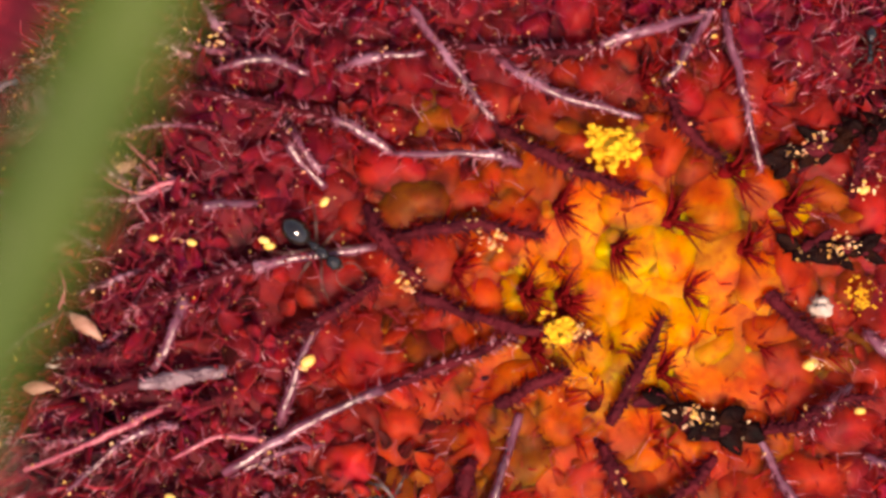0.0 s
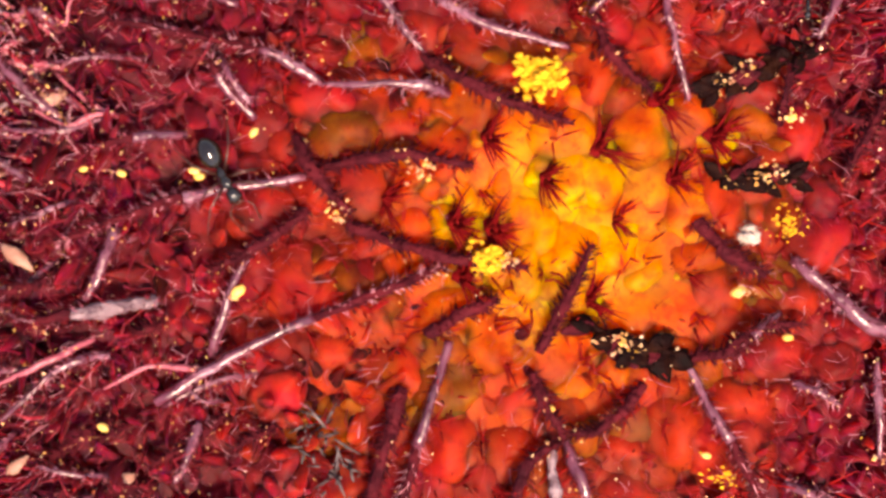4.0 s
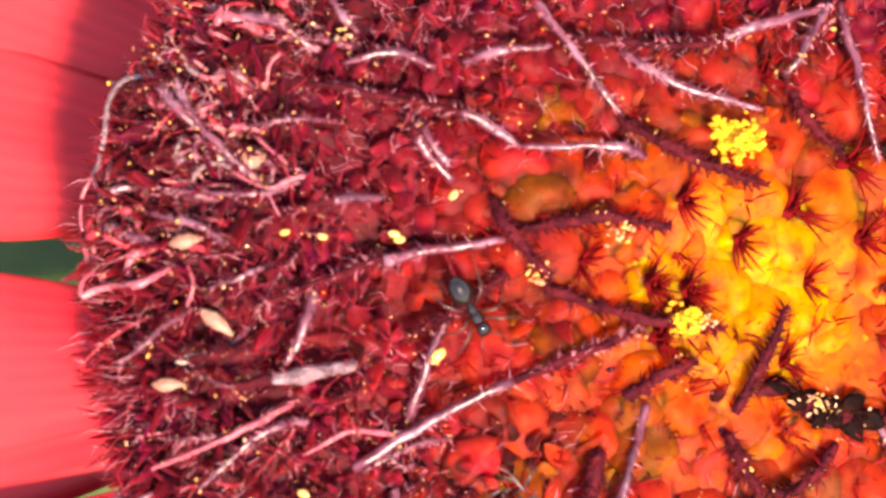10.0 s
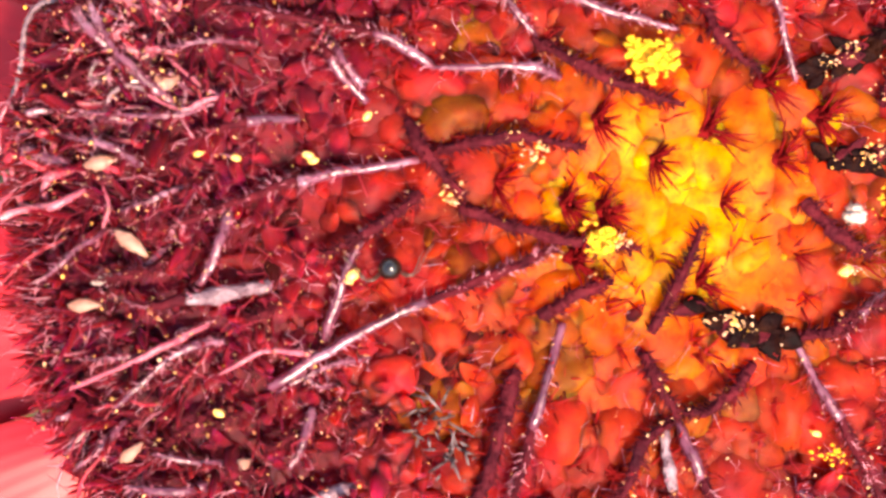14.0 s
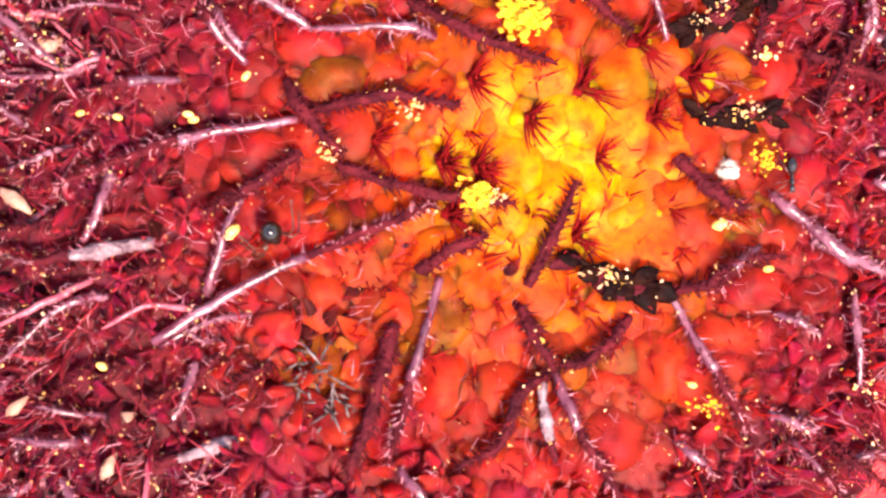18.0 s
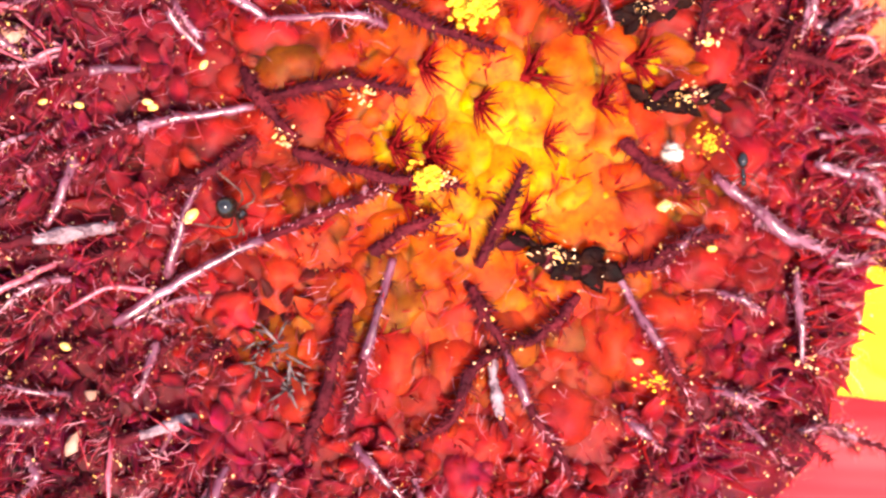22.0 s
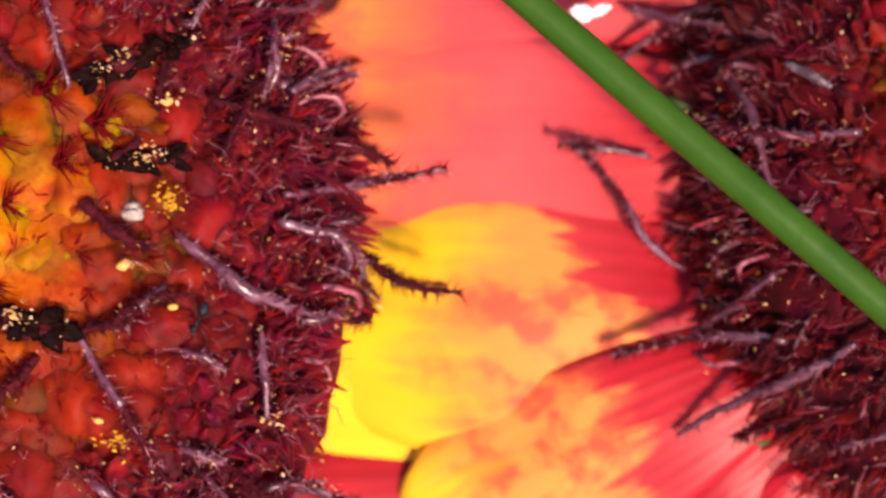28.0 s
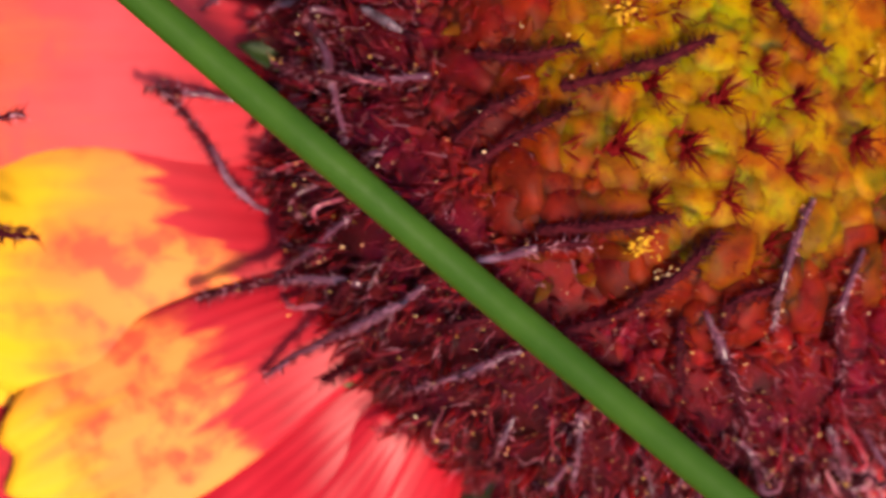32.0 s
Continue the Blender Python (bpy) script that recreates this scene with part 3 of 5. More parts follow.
SHAPES = [open_shape(60 + k, 6, 16) for k in range(8)]
SHAGGY = [open_shape(80 + k, 10, 18, 0.46) for k in range(8)]
BUD_SHAPES = [bud_shape(False, 70 + k) for k in range(3)]


def tinted_part(name, me, tint, head, label, kind=""):
    """A part whose tissue takes its colour from each of its florets."""
    me.color_attributes.new("tint", "FLOAT_COLOR", "POINT").data.foreach_set("color", np.array(tint, dtype=np.float32).ravel())
    part(name, me, head.thing, None, label, kind)


def receptacle(head):
    s = Shape()
    rows, sides, tint = 40, 90, []
    rnd = random.Random(5)
    for i in range(rows + 1):
        for j in range(sides):
            th, ph = radians(2 + 146 * i / rows), 2 * math.pi * j / sides
            p = head.on(th, ph, -0.4 + 0.5 * noise.noise(head.on(th, ph)[0] * 0.8))[0]
            s.v.append(tuple(head.local(p)))
            tint.append(floret_colour(head.ripe(math.degrees(th), p), rnd, head.tone, False))
    s.f = [(i * sides + j, i * sides + (j + 1) % sides, (i + 1) * sides + (j + 1) % sides, (i + 1) * sides + j) for i in range(rows) for j in range(sides)]
    s.f += [tuple(reversed(range(sides))), tuple(range(rows * sides, (rows + 1) * sides))]
    s.m = [0] * len(s.f)
    tinted_part("receptacle", s.mesh("receptacle", OUTER_FLORETS), tint, head, "dark red bed of the flower head")
    cap, n, m, tint = Shape(), 44, 110, []
    for i in range(n + 1):
        for j in range(m):
            th, ph = radians(50) * i / n, 2 * math.pi * j / m
            bump = 0.22 * noise.noise(Vector((16 * th * math.cos(ph), 16 * th * math.sin(ph), head.c.x)))
            age = head.ripe(math.degrees(th), head.on(th, ph)[0])
            p = head.on(th, ph, 0.04 + bump - (1.3 if head is TWO else 0.5) * min(1.0, max(0.0, (age - 20) / 22)) ** 1.5 - 0.6 * (i / n) ** 6)[0]
            cap.v.append(tuple(head.local(p)))
            tint.append(floret_colour(age, rnd, head.tone, False))
    cap.f = [(i * m + j, i * m + (j + 1) % m, (i + 1) * m + (j + 1) % m, (i + 1) * m + j) for i in range(n) for j in range(m)]
    cap.m = [0] * len(cap.f)
    tinted_part("young_core", cap.mesh("young_core", OUTER_FLORETS), tint, head, "soft orange-yellow core between the young buds")


# looks of a style: material of base, of tip, where it changes, hairs for each mm, hair length, taper
DARK = (MAROON, MAROON, 0.5, 36, 0.40, 0.45)
LILAC = (PURPLE, PURPLE, 0.5, 46, 0.30, 0.50)
MIX = (PURPLE, MAROON, 0.5, 44, 0.36, 0.45)
GREY = (DRY_GREY, MAROON, 0.72, 12, 0.30, 0.55)
PINK = (ROSE, ROSE, 0.5, 6, 0.20, 0.50)
SLATE = (DRY_GREY, ROSE, 0.5, 4, 0.20, 0.60)
RED = (FUZZ, FUZZ, 0.5, 14, 0.40, 0.25)
STYLE_PATHS, ANTHERS = [], []


def style_along(head, look_of, radius, path, seed):
    base, tip, change, hairs, reach, taper = look_of
    rnd, s = random.Random(seed), Shape()
    path = [head.local(p) + 0.5 * radius * Vector((noise.noise(p * 1.3), noise.noise(p * 1.3 + Vector((9, 0, 0))), noise.noise(p * 1.3 + Vector((0, 9, 0))))) for p in path]
    n = len(path)
    wob = rnd.uniform(0, 6)
    radii = []
    for k in range(n):
        f = k / (n - 1)
        r = radius * (1 - (1 - taper) * f ** 2.2) * (0.72 + 0.28 * math.sin(math.pi * min(1, f * 2.2 + 0.1) / 2)) * (1 + 0.16 * math.sin(9 * f + wob) + rnd.uniform(-0.10, 0.10))
        radii.append(r)
    radii[-1] *= 0.5
    cut = max(1, min(n - 2, round(change * (n - 1))))
    if base is tip:
        s.tube(path, radii, 8, 0, 0.45)
    else:
        s.tube(path[: cut + 1], radii[: cut + 1], 8, 0, 0.35)
        s.tube(path[cut:], [r * 1.06 for r in radii[cut:]], 8, 1, 0.45)
    length = sum((path[k + 1] - path[k]).length for k in range(n - 1))
    for _ in range(int(hairs * length * (1.6 if radius > 0.28 else 1))):
        f = rnd.random() if base is tip else rnd.random() ** 0.6
        k = min(n - 2, int(f * (n - 1)))
        d = (path[k + 1] - path[k]).normalized()
        side = Matrix.Rotation(rnd.uniform(0, 6.283), 3, d) @ d.orthogonal().normalized()
        p = path[k].lerp(path[k + 1], rnd.random()) + side * radii[k] * 0.85
        s.spike(p, side + d * rnd.uniform(0.1, 1.1), reach * rnd.uniform(0.4, 1.5), 0.045 if base is MAROON else 0.026, 2 if base is MAROON or rnd.random() < 0.8 else 3)
    part("style", s.mesh("style", base, tip, MAROON, PALE_HAIR), head.thing)


def style(head, look_of, radius, *line):
    """One style lying over the head, through points of the plan, arched above the florets."""
    n, places = len(line), []
    for k, (x, y) in enumerate(line):
        lift = 0.35 + 0.5 * math.sin(math.pi * k / (n - 1)) + (0.35 if k == n - 1 else 0)
        p = head.top(x, y, lift)
        if places:
            p.z = max(p.z, places[-1].z - 1.6)
        places.append(p)
    path = curve_through(places, 8 if n > 3 else 11)
    STYLE_PATHS.append((head, path, radius))
    style_along(head, look_of, radius, path, 100 + len(STYLE_PATHS))


def anther(head, radius, *line):
    """A spent anther lying over the head: dark curled blades with frayed ends along a line of the plan."""
    path = curve_through([head.top(x, y, 0.55) for x, y in line], 6)
    rnd, s, n = random.Random(len(STYLE_PATHS)), Shape(), len(path)
    STYLE_PATHS.append((head, path, radius))
    ANTHERS.append((head, path, radius))
    whole = [head.local(p) for p in path]
    s.tube(whole, [radius * (0.14 + 0.20 * math.sin(math.pi * (0.1 + 0.8 * k / n))) for k in range(n)], 7, 0, 0.6)
    for k in range(20):
        i = 1 + (n - 3) * k // 20
        d = (whole[i + 1] - whole[i]).normalized() * rnd.choice((1, 1, 1, -1))
        side = Vector((-d.y, d.x, 0)) * rnd.choice((-1, 1)) * rnd.uniform(0.1, 0.95)
        way, far = (d + side + Vector((0, 0, rnd.uniform(-0.1, 0.35)))).normalized(), rnd.uniform(0.6, 1.25)
        curl = Vector((0, 0, rnd.uniform(-0.25, 0.2))) + side * rnd.uniform(-0.4, 0.4)
        wide = radius * rnd.uniform(0.7, 1.15)
        s.tongue([whole[i] + way * far * f + curl * f * f for f in (0, 0.25, 0.5, 0.75, 0.92, 1.0)], [wide * f for f in (0.5, 0.95, 1.0, 0.7, 0.3, 0.04)], Vector((-way.y, way.x, rnd.uniform(-0.8, 0.8))), 0.35, 0 if k % 4 else 1)
    for _ in range(26):
        i = rnd.randrange(n - 1)
        side = Vector((rnd.gauss(0, 1), rnd.gauss(0, 1), abs(rnd.gauss(0, 0.6)))).normalized()
        s.spike(whole[i] + side * radius * 0.7, side, rnd.uniform(0.2, 0.5), 0.035, 0, (rnd.uniform(-0.5, 0.5), rnd.uniform(-0.5, 0.5), 0))
    part("anther", s.mesh("anther", SOOT, MAROON), head.thing, None, "dark curled spent anther dusted with pollen")


def loose_hairs(head, count, nearest, seed, farthest=97):
    """Fine crimson and pale hairs that lie outward over the open florets."""
    rnd, s = random.Random(seed), Shape()
    for _ in range(count):
        theta, phi = radians(rnd.uniform(nearest, farthest)), rnd.uniform(0, 6.2832)
        p, n = head.on(theta, phi, rnd.uniform(-0.3, 0.25))
        if head.past_rim(p):
            continue
        out = (head.on(theta + 0.05, phi)[0] - p).normalized()
        side = n.cross(out)
        d = (out * rnd.uniform(0.4, 1.2) + side * rnd.gauss(0, 0.45) + n * rnd.uniform(0.1, 0.9)).normalized()
        s.spike(head.local(p), d, rnd.uniform(0.4, 1.2), rnd.uniform(0.008, 0.018), 0 if rnd.random() < 0.7 else 1, side * rnd.uniform(-0.6, 0.6) - n * rnd.uniform(-0.1, 0.4))
    part("hair", s.mesh("hair", FUZZ, PALE_HAIR), head.thing, None, "fine crimson and pale hairs over the florets", "stuff")


def stray_styles(head, count, seed, nearest=46, thick=1.0):
    """The crowd of smaller styles between: curling outwards all round the head."""
    rnd = random.Random(seed)
    for k in range(count):
        theta, phi = radians(rnd.uniform(nearest, 98)), rnd.uniform(0, 6.2832)
        p, n = head.on(theta, phi, rnd.uniform(-0.5, 0.1))
        if head.past_rim(p):
            continue
        out = head.on(theta + 0.05, phi)[0] - head.on(theta, phi)[0]
        d = (out.normalized() + 0.75 * rnd.uniform(-1, 1) * n.cross(out).normalized()).normalized()
        far = rnd.uniform(1.2, 3.2)
        hook = rnd.uniform(-0.5, 0.5)
        mid = p + d * far * 0.5 + n * rnd.uniform(0.5, 1.1)
        end = p + d * far + n * rnd.uniform(0.1, 1.1) + hook * n.cross(d)
        path = curve_through([p, mid, end], 5)
        look_of = rnd.choice((LILAC, MIX, MIX, DARK, DARK, PINK) if thick == 1 else (RED, RED, RED, PINK, MIX, LILAC))
        STYLE_PATHS.append((head, path, 0.12))
        style_along(head, look_of, rnd.uniform(0.07, 0.14) * thick, path, seed + k)


def rim_styles(head, count, first, last, seed, longer=1.0):
    """The fringe of curling styles and crimson lobes that stands out round the rim."""
    rnd = random.Random(seed)
    for k in range(count):
        phi, theta = radians(rnd.uniform(first, last)), radians(rnd.uniform(62, 97))
        p, n = head.on(theta, phi, rnd.uniform(-0.4, 0.2))
        if head.past_rim(p):
            continue
        out = Vector((p.x - head.c.x, p.y - head.c.y, 0)).normalized()
        side = Vector((-out.y, out.x, 0)) * rnd.uniform(-0.55, 0.55)
        d = (out + side + Vector((0, 0, rnd.uniform(-0.1, 0.55)))).normalized()
        far = rnd.uniform(0.9, 2.1) * longer
        line = [p - d * 0.5, p + d * far * 0.5 + n * 0.2, p + d * far]
        if rnd.random() < 0.65:
            hook = (side.normalized() * rnd.choice((-1, 1)) + Vector((0, 0, rnd.uniform(-1, 0.3)))).normalized()
            line += [p + d * far * 1.05 + hook * 0.5, p + d * far * 0.7 + hook * 0.75]
        path = curve_through(line, 4)
        STYLE_PATHS.append((head, path, 0.12))
        style_along(head, rnd.choice((LILAC, LILAC, MIX, PINK, PINK, RED)), rnd.uniform(0.06, 0.19 if longer < 1 else 0.15), path, seed + k)


def free_style(head, look_of, radius, *line):
    """One style reaching out from the rim into the air."""
    path = curve_through(line, 5)
    STYLE_PATHS.append((head, path, radius))
    style_along(head, look_of, radius, path, 500 + len(STYLE_PATHS))


def ray(head, base, tip, width, sag, colour, seed, lobes=0.13, claw=0.5, narrow=0.22):
    """One ray petal from base to tip, ribbed, arched by sag, with a three-toothed end."""
    rnd = random.Random(seed)
    b, t = head.local(base), head.local(tip)
    along = t - b
    across = Vector((0, 0, 1)).cross(along).normalized()
    up = along.cross(across).normalized()
    nu, nv, thick = 26, 18, 0.13
    roll, lean = rnd.uniform(-0.25, 0.25), rnd.uniform(-0.6, 0.6)
    top, bottom, uvs = [], [], []
    for i in range(nu + 1):
        for j in range(nv + 1):
            v = 2 * j / nv - 1
            tooth = 0.5 + 0.5 * math.cos(3 * math.pi * v)
            end = 1 - lobes * (1 - tooth) - 0.10 * v * v
            u = end * i / nu
            w = width * 0.5 * (claw + (1 - claw) * math.sin(min(1.0, u * 1.5) * math.pi / 2)) * (1 - narrow * max(0.0, (u - 0.6) / 0.4) ** 2)
            p = b + along * u + across * (w * v) + across * lean * u * u
            z = sag * 4 * u * (1 - u) + 0.07 * math.cos(2.5 * math.pi * v) * (0.4 + 0.6 * u) - 0.09 * width * v * v + roll * w * v
            z += 0.3 * noise.noise(Vector((u * 3 + seed, v * 1.5, seed * 0.37)))
            p = p + up * z
            top.append(p)
            bottom.append(p - up * thick)
            uvs.append((u, j / nv))
    n1 = nv + 1
    faces = [(i * n1 + j, i * n1 + j + 1, (i + 1) * n1 + j + 1, (i + 1) * n1 + j) for i in range(nu) for j in range(nv)]
    o = len(top)
    under = [tuple(o + q for q in reversed(f)) for f in faces]
    rim = [j for j in range(n1)] + [i * n1 + nv for i in range(1, nu + 1)] + [nu * n1 + j for j in range(nv - 1, -1, -1)] + [i * n1 for i in range(nu - 1, 0, -1)]
    edge = [(rim[k], o + rim[k], o + rim[(k + 1) % len(rim)], rim[(k + 1) % len(rim)]) for k in range(len(rim))]
    s = Shape()
    s.add(top + bottom, faces + under + edge)
    me = s.mesh("petal", PETAL)
    layer = me.uv_layers.new(name="UVMap")
    both = uvs + uvs
    flat = np.empty(len(me.loops), dtype=np.int32)
    me.loops.foreach_get("vertex_index", flat)
    layer.data.foreach_set("uv", np.array(both, dtype=np.float32)[flat].ravel())
    ob = part("petal", me, head.thing)
    ob.color = colour if len(colour) == 4 else (*colour, 0)
    return ob


def ring_of_rays(head, count, start, length, width, drop, skip, colour, seed, parting=None):
    """The petals all round a head, but for the ways (degrees of the plan) in skip."""
    rnd = random.Random(seed)
    for k in range(count):
        way = (start + 360 * k / count + rnd.uniform(-2, 2)) % 360
        if parting and abs(way - parting) < 10:
            way = parting + math.copysign(10.3, way - parting)
        rim = [head.on(radians(101), radians(q), -0.6)[0] for q in range(0, 360, 2)]
        p = Vector(min(rim, key=lambda r: abs((math.degrees(math.atan2(r.y - head.c.y, r.x - head.c.x)) - way + 180) % 360 - 180))) - Vector((0, 0, 1.2))
        if any(a <= way <= b for a, b in skip):
            continue
        out = Vector((p.x - head.c.x, p.y - head.c.y, 0)).normalized()
        if parting and abs(way - parting) < 50:
            out = Matrix.Rotation(radians((13 if way < parting else -4) * (1 - abs(way - parting) / 60)), 3, "Z") @ out
        far = length * rnd.uniform(0.92, 1.08)
        low = drop + rnd.uniform(-1.2, 1.2) + (0.9 if k % 2 else 0)
        z = Vector((0, 0, (0.9 if k % 2 else 0)))
        ray(head, p - out * 1.2 + z, p + out * far + Vector((0, 0, low)), width * rnd.uniform(0.92, 1.1), rnd.uniform(0.6, 1.6), colour, seed + k, 0.13, 0.36)


def blade_of_leaf(head, base, tip, width, seed, name="leaf", mat=None):
    """A pointed leaf with a keel, arched."""
    rnd, s = random.Random(seed), Shape()
    b, t = head.local(base), head.local(tip)
    along = t - b
    across = Vector((0, 0, 1)).cross(along).normalized()
    up = along.cross(across).normalized()
    nu, nv = 14, 6
    rows = []
    for layer in (0.0, -0.18):
        for i in range(nu + 1):
            u = i / nu
            w = 0.5 * width * (math.sin(math.pi * min(1, 0.08 + 0.92 * u)) ** 0.7 + 0.03)
            for j in range(nv + 1):
                v = 2 * j / nv - 1
                rows.append(b + along * u + across * w * v + up * (0.18 * width * abs(v) + along.length * 0.10 * 4 * u * (1 - u) + layer + 0.4 * noise.noise(Vector((u * 4, v * 2, seed)))))
    n1, o = nv + 1, (nu + 1) * (nv + 1)
    faces = [(i * n1 + j, i * n1 + j + 1, (i + 1) * n1 + j + 1, (i + 1) * n1 + j) for i in range(nu) for j in range(nv)]
    rim = [j for j in range(n1)] + [i * n1 + nv for i in range(1, nu + 1)] + [nu * n1 + j for j in range(nv - 1, -1, -1)] + [i * n1 for i in range(nu - 1, 0, -1)]
    s.add(rows, faces + [tuple(o + q for q in reversed(f)) for f in faces] + [(rim[k], o + rim[k], o + rim[(k + 1) % len(rim)], rim[(k + 1) % len(rim)]) for k in range(len(rim))])
    part(name, s.mesh(name, mat or LEAF), head.thing)


def greenery(head, seed):
    """The stem down to the ground, the ring of green bracts and the leaves below the head."""
    rnd, s = random.Random(seed), Shape()
    under = head.c - head.a * (head.h * 0.8)
    mid = under.lerp(head.foot, 0.4) + Vector((-6, 4, 0))
    path = curve_through([head.local(head.c - head.a * 3), head.local(under), head.local(mid), head.local(head.foot) + Vector((0, 0, -2))], 8)
    s.tube(path, [1.5 - 0.4 * math.sin(k) * 0.1 for k in range(len(path))], 10, 0)
    for k in range(160):
        p = path[rnd.randrange(len(path))]
        q = rnd.uniform(0, 6.28)
        s.spike(p + 1.4 * Vector((math.cos(q), math.sin(q), 0)), (math.cos(q), math.sin(q), 0.2), 1.5, 0.05)
    part("stem", s.mesh("stem", GREEN_STEM), head.thing)
    for k in range(22):
        phi = 2 * math.pi * k / 22 + rnd.uniform(-0.1, 0.1)
        p, _ = head.on(radians(112), phi, -1.5)
        out = Vector((p.x - head.c.x, p.y - head.c.y, 0)).normalized()
        blade_of_leaf(head, p - out * 3 - Vector((0, 0, 3.5)), p + out * rnd.uniform(4, 7) - Vector((0, 0, rnd.uniform(7, 10))), rnd.uniform(2.4, 3.6), seed + k, "bract")
    for k in range(7):
        q = 2 * math.pi * k / 7 + rnd.uniform(-0.3, 0.3)
        start = Vector(mid).lerp(under, 0.25 + 0.09 * k)
        o = Vector((math.cos(q), math.sin(q), 0))
        blade_of_leaf(head, start, start + o * rnd.uniform(50, 75) + Vector((0, 0, rnd.uniform(-26, -14))), rnd.uniform(13, 20), seed + 50 + k)


def pollen_heap(head, x, y, wide, grains, lift=0.7, seed=0):
    """A heap of yellow pollen clinging to the styles."""
    rnd, s = random.Random(seed), Shape()
    c = head.top(x, y, lift)
    if wide > 0.6:
        s.lump(head.local(c), ((0.42 * wide, 0.1, 0), (-0.1, 0.34 * wide, 0), (0, 0, 0.2 * wide)), 0, 6, 9, 0.7, seed)
    for _ in range(int(grains * 2.6)):
        o = Vector((max(-0.75, min(0.75, rnd.gauss(0, 0.36))), rnd.gauss(0, 0.30), abs(rnd.gauss(0, 0.22)) - 0.1)) * wide
        r = rnd.uniform(0.05, 0.17) * (0.6 + 0.4 * wide) if wide > 0.6 else rnd.uniform(0.03, 0.085)
        o = o if wide > 0.6 else o * 1.5
        s.lump(head.local(c + o), ((r, r * rnd.uniform(-0.5, 0.5), 0), (0, r * rnd.uniform(0.5, 1.0), r * rnd.uniform(-0.5, 0.5)), (r * rnd.uniform(-0.5, 0.5), 0, r * 0.8)), 0, 4, 6, 0.6, rnd.randrange(9999))
    part("pollen_clump", s.mesh("pollen_clump", POLLEN if wide >= 0.5 else GOLD_GRAIN, smooth=False), head.thing, None, "clump of bright yellow pollen" if wide >= 0.5 else "crumbs of pale gold pollen")


def pollen_dust(head, along, loose, seed):
    """Single golden grains on the styles and over the florets; the loose ones also stand in for sparkle."""
    rnd, s = random.Random(seed), Shape()

    def speck(p, r):
        a = [Vector((rnd.uniform(-1, 1), rnd.uniform(-1, 1), rnd.uniform(-1, 1))).normalized() * r * rnd.uniform(0.7, 1.4) for _ in range(3)]
        s.add([p + a[0], p + a[1], p - a[0], p - a[1], p + a[2], p - a[2]], [(0, 1, 4), (1, 2, 4), (2, 3, 4), (3, 0, 4), (1, 0, 5), (2, 1, 5), (3, 2, 5), (0, 3, 5)])

    mine = [(path, r) for h, path, r in STYLE_PATHS if h is head]
    for _ in range(along):
        path, r = rnd.choice(mine)
        k = rnd.randrange(len(path) - 1)
        p = path[k].lerp(path[k + 1], rnd.random()) + Vector((rnd.gauss(0, 1), rnd.gauss(0, 1), abs(rnd.gauss(0, 0.7)))) * (r + 0.10)
        speck(head.local(p), 0.014 + 0.06 * rnd.random() ** 3)
    for h, path, r in ANTHERS:
        spots = [rnd.randrange(len(path) - 1) for _ in range(5)]
        for _ in range(26 if h is head else 0):
            k = rnd.choice(spots)
            p = path[k].lerp(path[k + 1], rnd.random()) + Vector((rnd.gauss(0, 0.7), rnd.gauss(0, 0.7), abs(rnd.gauss(0, 0.6)) + 0.5)) * (r + 0.05)
            speck(head.local(p), 0.02 + 0.06 * rnd.random() ** 2)
    # loose grains: pollen, and bright specks in place of tiny sunlit glints
    for _ in range(loose):
        p, n = head.on(radians(rnd.triangular(15, 95, 60)), rnd.uniform(0, 6.2832), rnd.uniform(-0.2, 0.35))
        speck(head.local(p), 0.016 + 0.05 * rnd.random() ** 2)
    part("pollen_grain", s.mesh("pollen_grain", GOLD_GRAIN, smooth=False), head.thing, None, "scattered golden pollen grains and pale specks standing in for glints", "stuff")


def wisps(head, count, seed):
    """Thin curling red threads that stand in twos and threes between the young buds."""
    rnd, s = random.Random(seed), Shape()
    for _ in range(count):
        p, n = head.on(radians(rnd.triangular(3, 48, 40)), rnd.uniform(0, 6.2832), 0.0)
        for _ in range(rnd.randint(2, 5)):
            d = (n + Vector((rnd.uniform(-0.3, 1.3), rnd.uniform(-1, 1), rnd.uniform(-0.3, 0.4)))).normalized()
            far = rnd.uniform(0.5, 1.3)
            bow = Vector((rnd.uniform(-0.3, 0.3), rnd.uniform(-0.3, 0.3), rnd.uniform(0, 0.2)))
            o = p + Vector((rnd.gauss(0, 0.15), rnd.gauss(0, 0.15), 0)) + 0.05 * n
            s.tube(curve_through([head.local(o), head.local(o + d * far * 0.5 + bow * 0.6), head.local(o + d * far * 0.85 + bow)], 3), [0.045, 0.043, 0.04, 0.034, 0.028, 0.02, 0.01], 5, 0 if rnd.random() < 0.75 else 1)
    part("wisp", s.mesh("wisps", RED_THREAD, SPINE), head.thing, None, "thin curling red threads between the buds", "stuff")


